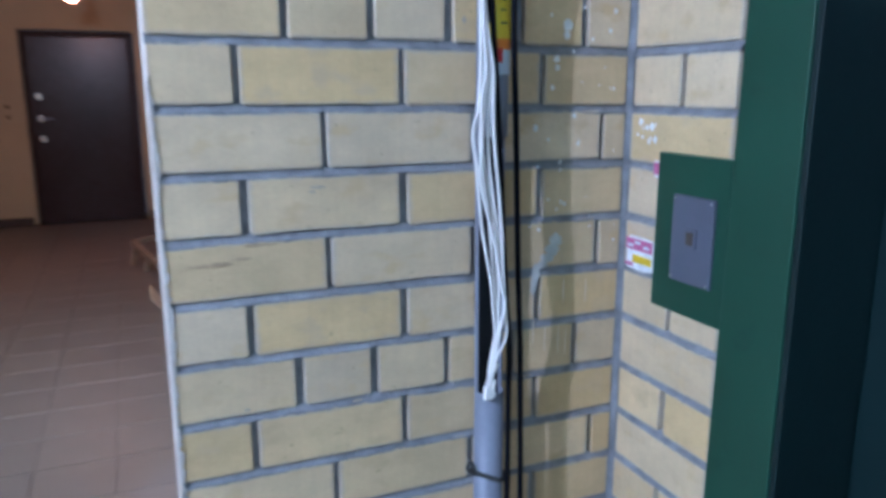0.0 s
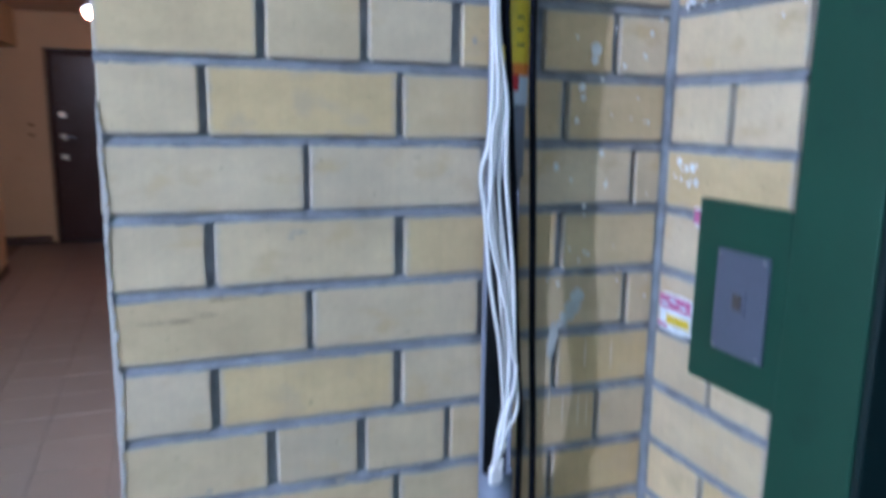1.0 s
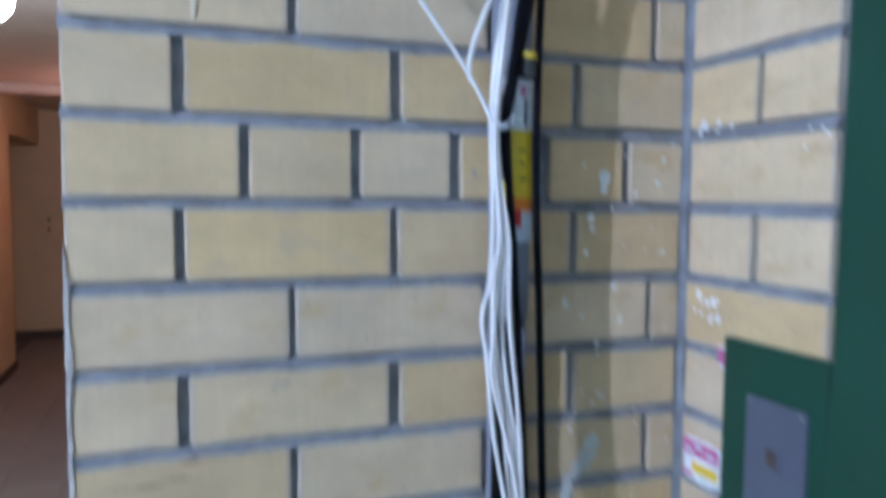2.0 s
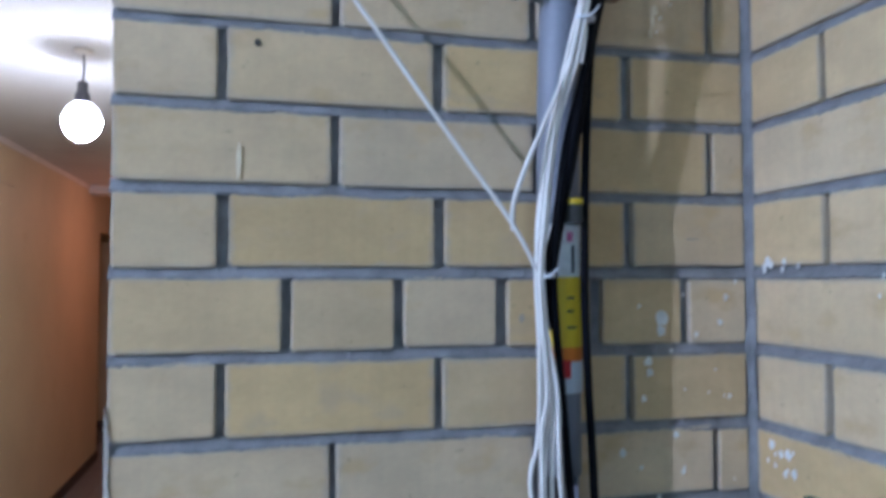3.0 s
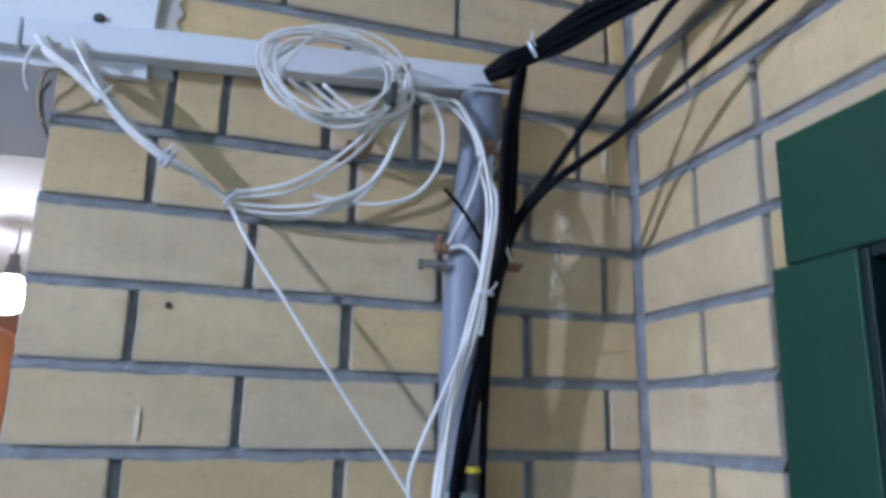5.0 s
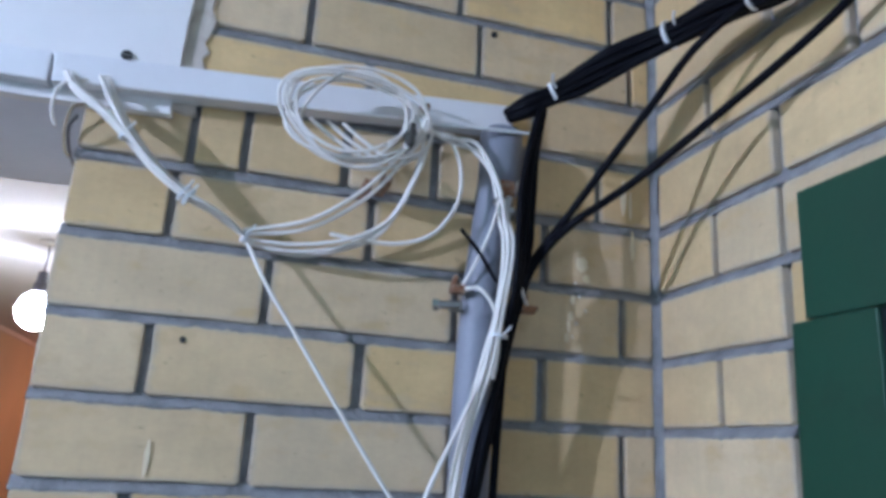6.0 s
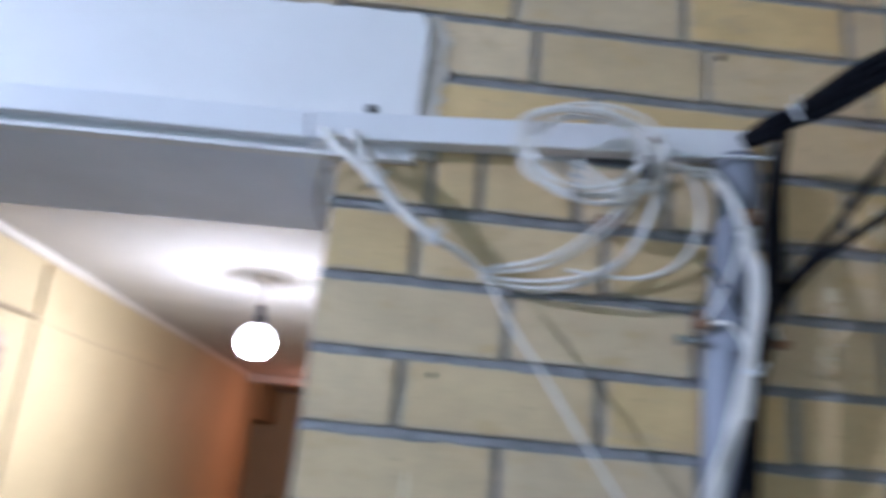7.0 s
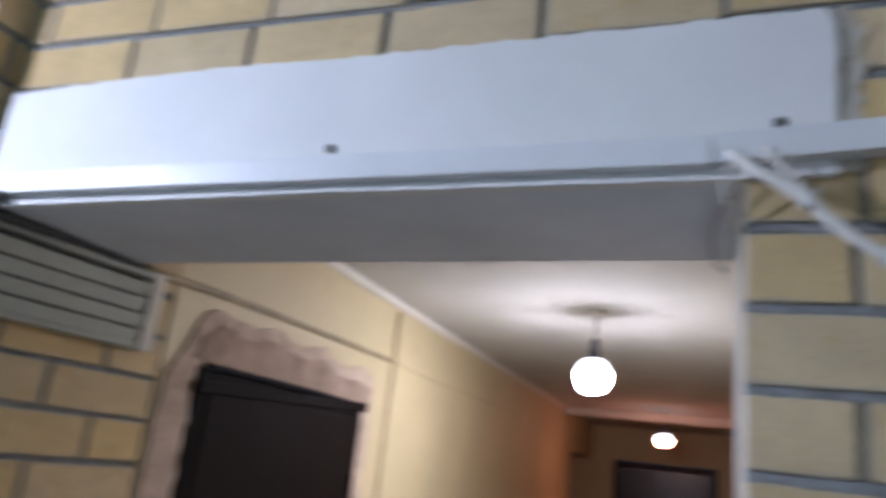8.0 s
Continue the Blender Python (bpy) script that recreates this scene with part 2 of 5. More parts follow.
def box(x0, x1, y0, y1, z0, z1, bevel=0.0, bm=None, seg=2):
    own = bm is None
    if own:
        bm = bmesh.new()
    vs = bmesh.ops.create_cube(bm, size=1.0)["verts"]
    for v in vs:
        v.co = Vector((x0 + (v.co.x + 0.5) * (x1 - x0), y0 + (v.co.y + 0.5) * (y1 - y0), z0 + (v.co.z + 0.5) * (z1 - z0)))
    if bevel:
        es = {e for v in vs for e in v.link_edges}
        bmesh.ops.bevel(bm, geom=list(es), offset=bevel, segments=seg, affect="EDGES", profile=0.6)
    return bm


def cylinder(centre, axis, r, length, seg=20, r2=None, bm=None, bevel=0.0):
    bm = bm or bmesh.new()
    q = Vector((0, 0, 1)).rotation_difference(Vector(axis).normalized()).to_matrix().to_4x4()
    res = bmesh.ops.create_cone(bm, cap_ends=True, segments=seg, radius1=r, radius2=r if r2 is None else r2, depth=length, matrix=Matrix.Translation(centre) @ q)
    if bevel:
        es = [e for e in {e for v in res["verts"] for e in v.link_edges} if len(e.link_faces) == 2 and e.calc_face_angle() > 0.8]
        bmesh.ops.bevel(bm, geom=es, offset=bevel, segments=2, affect="EDGES")
    return bm


def spline(points, per=8):
    """Catmull-Rom through the points."""
    p = [Vector(q) for q in points]
    p = [2 * p[0] - p[1]] + p + [2 * p[-1] - p[-2]]
    out = []
    for i in range(1, len(p) - 2):
        a, b, c, d = p[i - 1:i + 3]
        for k in range(per):
            t = k / per
            out.append(0.5 * ((2 * b) + (c - a) * t + (2 * a - 5 * b + 4 * c - d) * t * t + (3 * b - a - 3 * c + d) * t ** 3))
    out.append(p[-2])
    return out


def tube(points, r, seg=9, per=8, bm=None, smooth=True):
    """A round cable along the points, capped."""
    bm = bm or bmesh.new()
    path = spline(points, per) if smooth else [Vector(q) for q in points]
    rings, side = [], None
    for i, c in enumerate(path):
        d = (path[min(i + 1, len(path) - 1)] - path[max(i - 1, 0)]).normalized()
        if side is None:
            side = d.orthogonal().normalized()
        side = (side - d * side.dot(d)).normalized()
        up = d.cross(side)
        rings.append([bm.verts.new(c + r * (math.cos(a) * side + math.sin(a) * up)) for a in (2 * math.pi * k / seg for k in range(seg))])
    for a, b in zip(rings, rings[1:]):
        for k in range(seg):
            bm.faces.new((a[k], a[(k + 1) % seg], b[(k + 1) % seg], b[k]))
    bm.faces.new(rings[0])
    bm.faces.new(rings[-1])
    return bm


def lathe(profile, centre, seg=28, bm=None):
    """A turned shape from (radius, height) pairs."""
    bm = bm or bmesh.new()
    c = Vector(centre)
    rings = [[bm.verts.new(c + Vector((r * math.cos(2 * math.pi * k / seg), r * math.sin(2 * math.pi * k / seg), z))) for k in range(seg)] for r, z in profile]
    for a, b in zip(rings, rings[1:]):
        for k in range(seg):
            bm.faces.new((a[k], a[(k + 1) % seg], b[(k + 1) % seg], b[k]))
    bm.faces.new(rings[0])
    bm.faces.new(rings[-1])
    return bm


def ragged_slab(outline, origin, ax_u, ax_v, ax_n, thick, jitter, step, seed):
    """A thin slab with a hand-trowelled, ragged outline, given by corners (u, v) on a plane."""
    rnd = random.Random(seed)
    o, u, v, n = (Vector(q) for q in (origin, ax_u, ax_v, ax_n))
    pts = []
    for (a, b) in zip(outline, outline[1:] + outline[:1]):
        ln = math.hypot(b[0] - a[0], b[1] - a[1])
        k = max(1, int(ln / step))
        for i in range(k):
            t = i / k
            pu, pv = a[0] + (b[0] - a[0]) * t, a[1] + (b[1] - a[1]) * t
            jt = jitter(pu, pv) if callable(jitter) else jitter
            pts.append((pu + rnd.uniform(-jt, jt), pv + rnd.uniform(-jt, jt)))
    bm = bmesh.new()
    back = [bm.verts.new(o + u * a + v * b) for a, b in pts]
    cu, cv = sum(p[0] for p in pts) / len(pts), sum(p[1] for p in pts) / len(pts)
    inset = min(thick, 0.0025)

    def pulled(a, b):
        d = math.hypot(a - cu, b - cv)
        return a - (a - cu) / d * inset, b - (b - cv) / d * inset
    front = [bm.verts.new(o + u * pulled(a, b)[0] + v * pulled(a, b)[1] + n * thick) for a, b in pts]
    for i in range(len(pts)):
        j = (i + 1) % len(pts)
        bm.faces.new((back[i], back[j], front[j], front[i]))
    bm.faces.new(front)
    return bm


def bar(p, q, w, h):
    """A squared wooden bar from p to q."""
    p, q = Vector(p), Vector(q)
    d = q - p
    bm = box(-w / 2, w / 2, -h / 2, h / 2, 0, d.length, 0.004)
    bm.transform(Matrix.Translation(p) @ d.to_track_quat("Z", "Y").to_matrix().to_4x4())
    return bm


# ---- bricks ----
def north_place(u, z):
    return pose(u, YN, z)


def east_place(u, z):
    return pose(XE, u, z, 0, 0, -90)


WEST_BRICK_END, SPLAY = 1.64, 0.114     # the brick part of the west wall stands askew


def west_x(y):
    return XW - SPLAY * (WEST_BRICK_END - y)


def west_place(u, z):
    return pose(west_x(u), u, z, 0, 0, 90 - math.degrees(math.atan(SPLAY)))


BRICK_MESH = {}
# corners are cut by the two last factors: along the width, along the height
BRICK_RING = [(-1, -1, 1, 0), (-0.35, -1, 0, 0), (0.35, -1, 0, 0), (1, -1, 1, 0), (1, -1, 0, 1), (1, 0, 0, 0), (1, 1, 0, 1), (1, 1, 1, 0), (0.35, 1, 0, 0), (-0.35, 1, 0, 0), (-1, 1, 1, 0), (-1, 1, 0, 1), (-1, 0, 0, 0), (-1, -1, 0, 1)]
brick_rnd = random.Random(11)


def brick_mesh(width, height, variant):
    """A brick face block: width along x, front at y = 0 facing -y, 28 mm deep, edges worn."""
    key = (round(width, 2), round(height, 3), variant)
    if key in BRICK_MESH:
        return BRICK_MESH[key]
    rnd = random.Random(int(key[0] * 1000) * 7 + variant)
    w, h, c, d = width / 2, height / 2, 0.0030, 0.028
    bm = bmesh.new()
    rings = []
    for inset, y in ((0.0, d), (0.0, 0.0035), (0.0009, 0.0010), (c, 0.0)):
        ring = []
        for sx, sz, kx, kz in BRICK_RING:
            jx, jz = rnd.uniform(-0.0007, 0.0007), rnd.uniform(-0.0008, 0.0008)
            r = rnd.uniform(0.002, 0.006)
            ring.append(bm.verts.new((sx * (w - inset - kx * r) + jx, y + (rnd.uniform(0, 0.0006) if y == 0 else 0), sz * (h - inset - kz * r) + jz)))
        rings.append(ring)
    m = len(BRICK_RING)
    for a, b in zip(rings, rings[1:]):
        for k in range(m):
            bm.faces.new((a[k], a[(k + 1) % m], b[(k + 1) % m], b[k]))
    bm.faces.new(rings[-1])
    me = link_mesh("brick", bm, M_BRICK)
    BRICK_MESH[key] = me
    return me


def lay_bricks(parent, joints, course, place, joint=0.0105, tall=0.0885):
    """A course of bricks between the joint middles; place(u, z) gives the pose of a brick's face centre."""
    zc = J0 + COURSE * (course + 0.5) + 0.0047 * min(3, max(0, course - 5))
    for a, b in zip(joints, joints[1:]):
        w = b - a - joint
        if w < 0.02:
            continue
        ob = new("brick", brick_mesh(w, tall, brick_rnd.randrange(6)))
        ob.parent = parent
        tip = pose(0, brick_rnd.uniform(-0.0006, 0.0006), brick_rnd.uniform(-0.0012, 0.0012), brick_rnd.uniform(-0.4, 0.4), brick_rnd.uniform(-0.22, 0.22), brick_rnd.uniform(-0.3, 0.3))
        u = (a + b) / 2
        ob.matrix_local = place(u, zc + bed_fit(place, u, zc)) @ tip


def bed_fit(place, u, z):
    """How far courses near the corner and over the lintel shift to fit the camera's view."""
    side = 1.0 if place is east_place else min(1.0, max(0.0, (u - 0.4) / 0.44))
    over = min(1.0, max(0.0, (0.1 - u) / 0.6)) if place is north_place and z > 2.4 else 0.0
    return side * (-0.008 + 0.012 * min(1.0, max(0.0, (z - 1.52) / 0.22))) - 0.026 * over


def bed_joint(parent, u0, u1, course, place, seed):
    """The struck mortar of the bed under a course: deep below the upper brick, smeared over the lower one with a ragged lip."""
    z = J0 + COURSE * course + 0.0047 * (min(3, max(0, course - 5)) + min(3, max(0, course - 6))) / 2
    n = max(2, int((u1 - u0) / 0.005))
    bm = bmesh.new()
    rows = []
    for i in range(n + 1):
        u = u0 + (u1 - u0) * i / n
        lip = 0.0012 + 0.0026 * noise.noise((u * 17, seed * 3.7, 1.0)) + 0.0016 * noise.noise((u * 90, seed * 5.1, 4.0)) + 0.0014 * noise.noise((u * 230, seed * 1.1, 6.0))
        lip = max(-0.0025, lip)
        bow = 0.0010 * noise.noise((u * 19, seed * 2.3, 9.0))
        m = place(u, z + bed_fit(place, u, z))
        ring = [(0.0090, 0.0085), (0.0062 + bow, 0.0042), (0.0032 + bow, -0.0010), (0.0005 + bow, -0.0050), (-0.0007, -0.0062 - max(0.0, lip)), (0.0020, -0.0075 - max(0.0, lip))]
        if lip < 0:
            ring[4] = (0.0012 - lip * 0.8, -0.0058)
        rows.append([bm.verts.new(m @ Vector((0, d, h))) for d, h in ring])
    for a, b in zip(rows, rows[1:]):
        for k in range(5):
            bm.faces.new((a[k], a[k + 1], b[k + 1], b[k]))
    return part("mortar_joint", bm, M_MORTAR, parent, "", True)


def wall(name, bm, mat, label):
    return tagged(part(name, bm, mat), label, "wall", kind="structure")


# ---- floor ----
floor = tagged(part("floor", box(-4.2, 2.2, YS - 0.3, END_Y + 0.4, -0.2, -0.006), M_GROUT), "beige ceramic tile floor with thin dark joints", "floor", kind="structure")
# ---- walls of the lobby ----
north_bm = box(0.0075, XE + 0.5, YN + 0.012, YN + NORTH_T, 0, LOBBY_H)
box(XW - 0.3, 0.0075, YN + 0.012, YN + NORTH_T, LINTEL_LO, LOBBY_H, bm=north_bm)
wall_north = wall("wall_north", north_bm, M_MORTAR, "cream silicate brick wall with recessed grey mortar joints")
PORTAL_Y0, PORTAL_Y1, PORTAL_Z = -0.45, 0.70, 1.99
east_bm = box(XE + 0.012, XE + 0.35, PORTAL_Y1, YN + 0.012, 0, LOBBY_H)
box(XE + 0.012, XE + 0.35, YS, PORTAL_Y0, 0, LOBBY_H, bm=east_bm)
box(XE + 0.012, XE + 0.35, PORTAL_Y0, PORTAL_Y1, PORTAL_Z + 0.02, LOBBY_H, bm=east_bm)
wall_east = wall("wall_east", east_bm, M_MORTAR, "cream brick wall round the green lift doorway")
WEST_Y0, LOBBY_W = 1.03, -3.1
west_bm = box(XW - 0.3, XW - 0.012, WEST_Y0, WEST_BRICK_END, 0, LOBBY_H)
for v in west_bm.verts:
    if v.co.x > XW - 0.1:
        v.co.x += west_x(v.co.y) - XW
wall_west = wall("wall_west", west_bm, M_MORTAR, "cream brick lobby wall beside the corridor opening")
wall("wall_west_painted", box(LOBBY_W - 0.25, LOBBY_W, YS, 1.2, 0, LOBBY_H), M_LOBBY, "plain unseen lobby wall, grey-green to tint the bounced light")
wall("wall_north_painted", box(LOBBY_W, XW - 0.3, WEST_Y0, 1.2, 0, LOBBY_H), M_LOBBY, "plain unseen lobby wall, grey-green to tint the bounced light")
wall("wall_south", box(LOBBY_W - 0.25, XE + 0.4, YS - 0.25, YS, 0, LOBBY_H), M_LOBBY, "plain unseen wall closing the lobby, grey-green bounce tone")
tagged(part("ceiling_lobby", box(LOBBY_W - 0.25, XE + 0.5, YS - 0.25, YN + NORTH_T, LOBBY_H, LOBBY_H + 0.15), M_LOBBY), "plain unseen lobby ceiling, grey-green bounce tone", "ceiling", kind="structure")

# ---- corridor shell ----
SIDE_Y, SIDE_Z = 7.72, 2.12        # side passage near the corridor's end
DOOR_Y0, DOOR_Y1, DOOR_Z = 1.765, 2.80, 2.028
hall_bm = box(XW - 0.25, XW, WEST_BRICK_END, DOOR_Y0, 0, HALL_H)
box(XW - 0.25, XW, DOOR_Y1, SIDE_Y, 0, HALL_H, bm=hall_bm)
box(XW - 0.25, XW, DOOR_Y0, DOOR_Y1, DOOR_Z, HALL_H, bm=hall_bm)
box(XW - 0.25, XW, SIDE_Y, END_Y, SIDE_Z, HALL_H, bm=hall_bm)
wall("wall_hall_west", hall_bm, M_HALLWALL, "yellow painted corridor wall with hairline cracks")
HALL_E = 0.42
east_hall = box(HALL_E, HALL_E + 0.2, YN + NORTH_T, END_Y, 0, HALL_H)
wall("wall_hall_east", east_hall, M_HALLWALL, "yellow painted corridor wall")
end_bm = box(-3.6, -1.06, END_Y, END_Y + 0.2, 0, HALL_H)
box(0.09, HALL_E + 0.2, END_Y, END_Y + 0.2, 0, HALL_H, bm=end_bm)
box(-1.06, 0.09, END_Y, END_Y + 0.2, 2.13, HALL_H, bm=end_bm)
wall("wall_hall_end", end_bm, M_HALLWALL, "yellow painted end wall of the corridor")
side_bm = box(-3.6, -3.4, SIDE_Y - 0.2, END_Y, 0, HALL_H)
box(-3.6, XW - 0.25, SIDE_Y - 0.2, SIDE_Y, 0, HALL_H, bm=side_bm)
wall("wall_side_passage", side_bm, M_HALLWALL, "yellow painted wall of the side passage")
tagged(part("ceiling_hall", box(-3.6, HALL_E + 0.2, YN + NORTH_T, END_Y + 0.2, HALL_H, HALL_H + 0.15), M_CEIL), "whitewashed concrete corridor ceiling", "ceiling", kind="structure")
tagged(part("beam", box(XW, HALL_E, 7.2, 7.4, 2.43, HALL_H, 0.006), M_CEIL), "shallow whitewashed beam under the corridor ceiling", "beam", kind="structure")
tagged(part("trim", box(XW, XW + 0.016, YN + NORTH_T, SIDE_Y, HALL_H - 0.036, HALL_H, 0.006), M_TRIM), "white cornice strip along the corridor ceiling", "cornice", kind="structure")
tagged(part("baseboard", box(-3.3, -1.10, END_Y - 0.014, END_Y, 0, 0.09, 0.004), M_BASE), "dark painted skirting board", "baseboard", kind="structure")
tagged(part("baseboard", box(0.12, HALL_E, END_Y - 0.014, END_Y, 0, 0.09, 0.004), M_BASE), "dark painted skirting board", "baseboard", kind="structure")
tagged(part("baseboard", box(XW, XW + 0.012, DOOR_Y1 + 0.12, SIDE_Y, 0, 0.08, 0.004), M_BASE), "dark painted skirting board", "baseboard", kind="structure")
# plastered reveal of the opening, soffit and white lintel face
tagged(part("jamb_plaster", ragged_slab([(YN + 0.028, 0.0), (YN + NORTH_T, 0.0), (YN + NORTH_T, 2.243), (YN + 0.028, 2.243)], (0.015, 0, 0), (0, 1, 0), (0, 0, 1), (-1, 0, 0), 0.009, 0.0008, 0.05, 3), M_JAMB), "whitewashed plaster on the reveal of the opening", "plaster", kind="structure")
edge_bm = ragged_slab([(0.004, 0.0), (0.010, 0.0), (0.013, 0.8), (0.008, 1.0), (0.012, 1.17), (0.007, 1.3), (0.010, 1.42), (0.005, 1.52), (0.004, 1.52)], (0, YN + 0.002, 0), (1, 0, 0), (0, 0, 1), (0, -1, 0), 0.0042, lambda u, v: 0.0034 if u > 0.0055 else 0.0006, 0.006, 21)
tagged(part("edge_plaster", edge_bm, M_JAMB), "ragged whitewash smeared over the brick edge of the opening", "plaster", kind="structure")
soffit_bm = box(XW - 0.06, 0.006, YN + 0.010, YN + NORTH_T, 0, 1)
for v in soffit_bm.verts:
    v.co.z = LINTEL_LO - 0.001 if v.co.z > 0.5 else 2.210 + 0.027 * (v.co.x - XW) / -XW
tagged(part("soffit", soffit_bm, M_SOFFIT), "underside of the lintel, pale bluish to stand in for bounced light", "soffit", kind="structure")
lintel_bm = ragged_slab([(XW - 0.035, 2.208), (-0.35, 2.226), (0.0, 2.231), (0.112, 2.235), (0.118, LINTEL_HI - 0.02), (0.106, LINTEL_HI + 0.004), (-0.6, LINTEL_HI - 0.006), (-0.85, LINTEL_HI - 0.004), (XW - 0.035, LINTEL_HI - 0.024)], (0, YN + 0.006, 0), (1, 0, 0), (0, 0, 1), (0, -1, 0), 0.018, lambda u, v: 0.0015 if u > 0.10 else (0.0025 if v > 2.4 else 0.0006), 0.018, 5)
margin_bm = ragged_slab([(0.03, 2.241), (0.142, 2.243), (0.147, LINTEL_HI - 0.03), (0.128, LINTEL_HI + 0.008), (0.03, LINTEL_HI + 0.003)], (0, YN + 0.006, 0), (1, 0, 0), (0, 0, 1), (0, -1, 0), 0.0095, lambda u, v: 0.006 if u > 0.10 else 0.001, 0.016, 6)
tagged(part("lintel_margin", margin_bm, M_JAMB), "rough greyish plaster margin beside the white lintel", "plaster", kind="structure")
tagged(part("lintel_plaster", lintel_bm, M_PLASTER), "white painted plaster face of the lintel, ragged edge", "plaster", kind="structure")


# ---- lift doorway ----
def lift_portal():
    p = thing("lift_portal", "green enamelled steel lift doorway set in brick", "lift door", at=(XE, 0.13, 0))
    o = Vector((XE, 0.13, 0))

    def pt(name, x0, x1, y0, y1, z0, z1, mat, bev=0.003, parent=p, label=""):
        bm = box(x0 - o.x, x1 - o.x, y0 - o.y, y1 - o.y, z0, z1, bev)
        return part(name, bm, mat, parent, label)
    left = pt("jamb", XE - 0.016, XE + 0.004, PORTAL_Y1, 0.834, 0, 1.99, M_GREEN)
    for v in left.data.vertices:       # left casing leaned to fit the camera's view
        if v.co.y + o.y > 0.8:
            v.co.y += 0.004 - 0.011 * v.co.z
    pt("jamb", XE - 0.016, XE + 0.004, PORTAL_Y0 - 0.13, PORTAL_Y0, 0, 1.99, M_GREEN)
    pt("header", XE - 0.012, XE + 0.004, PORTAL_Y0 - 0.10, 0.799, 1.992, 2.142, M_GREEN)
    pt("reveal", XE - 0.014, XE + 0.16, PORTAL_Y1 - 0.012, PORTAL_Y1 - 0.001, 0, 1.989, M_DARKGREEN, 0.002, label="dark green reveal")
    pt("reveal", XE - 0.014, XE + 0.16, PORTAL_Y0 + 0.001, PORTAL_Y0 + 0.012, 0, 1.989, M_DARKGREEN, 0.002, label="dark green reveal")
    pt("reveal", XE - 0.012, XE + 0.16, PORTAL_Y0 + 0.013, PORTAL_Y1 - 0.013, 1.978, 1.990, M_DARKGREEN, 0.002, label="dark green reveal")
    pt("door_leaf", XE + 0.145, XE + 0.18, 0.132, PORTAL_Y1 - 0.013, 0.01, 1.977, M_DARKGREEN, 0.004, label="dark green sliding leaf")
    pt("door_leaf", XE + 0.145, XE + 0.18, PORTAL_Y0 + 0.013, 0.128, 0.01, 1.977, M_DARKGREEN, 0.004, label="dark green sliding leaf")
    pt("sill", XE - 0.01, XE + 0.2, PORTAL_Y0, PORTAL_Y1 - 0.013, -0.004, 0.008, M_METAL, 0.002, label="worn metal sill")
    return p


lift_portal()


def call_panel():
    y0, y1, z0, z1 = 0.8275, 1.002, 1.114, 1.390
    p = thing("call_panel", "green lift call panel with grey button plate", "call panel", at=(XE, (y0 + y1) / 2, z0))
    o = Vector((XE, (y0 + y1) / 2, z0))

    def pt(name, x0, x1, a, b, c, d, mat, bev, parent=p, label=""):
        return part(name, box(x0 - o.x, x1 - o.x, a - o.y, b - o.y, c - o.z, d - o.z, bev), mat, parent, label)
    pt("backplate", XE - 0.012, XE + 0.0095, y0, y1, z0, z1, M_GREEN, 0.002)
    pt("button_plate", XE - 0.018, XE - 0.011, 0.853, 0.951, 1.174, 1.323, M_STEEL_PLATE, 0.002, label="grey metal button plate")
    pt("button_frame", XE - 0.021, XE - 0.017, 0.888, 0.914, 1.236, 1.270, M_STEEL_PLATE, 0.0015)
    pt("button", XE - 0.024, XE - 0.019, 0.893, 0.909, 1.242, 1.264, M_BUTTON, 0.002, label="worn brown call button")
    for yy, zz in ((0.859, 1.180), (0.945, 1.180), (0.859, 1.317), (0.945, 1.317)):
        part("screw", cylinder(Vector((XE - 0.0185, yy, zz)) - o, (1, 0, 0), 0.0022, 0.003, 10), M_METAL, p)
    return p


call_panel()


# ---- trunking along the lintel ----
def trunk_length(name, x0, z0, x1, z1, label):
    p = thing(name, label, "cable trunking", "cable trunking", at=(x0, YN, z0))
    h, d, yb = 0.041, 0.022, YN - 0.012
    slope = math.atan2(z1 - z0, x1 - x0)
    ln = math.hypot(x1 - x0, z1 - z0)
    turn = Matrix.Rotation(-slope, 4, "Y")
    base = box(0, ln, yb - 0.006 - YN, yb - YN + (0.0 if x0 < -0.1 else 0.010), 0.001, h - 0.001)
    base.transform(turn)
    part("base", base, M_TRUNK, p)
    lid = box(0.001, ln - 0.001, yb - d - YN, yb - YN - 0.0065, 0, h, 0.003)
    lid.transform(turn)
    part("lid", lid, M_TRUNK, p)
    return p


trunk_length("trunking", XW - 0.055, 2.2241, -0.034, 2.2445, "white plastic cable trunking along the lintel")
trunk_length("trunking", -0.032, 2.2455, 0.586, 2.290, "white plastic cable trunking rising towards the pipe")
for x, z in ((0.046, 2.307), (-0.60, 2.296)):
    s = thing("wall_screw", "dark screw head in the white lintel", "screw", "lintel screws", at=(x, YN - 0.013, z))
    part("head", cylinder((0, 0, 0), (0, 1, 0), 0.0075, 0.006, 14, r2=0.0055), M_DULL_DARK, s)
    part("slot", box(-0.005, 0.005, -0.0045, -0.003, -0.001, 0.001), M_METAL, s)


# ---- riser pipe ----
PX, PY, PR = 0.538, YN - 0.036, 0.027


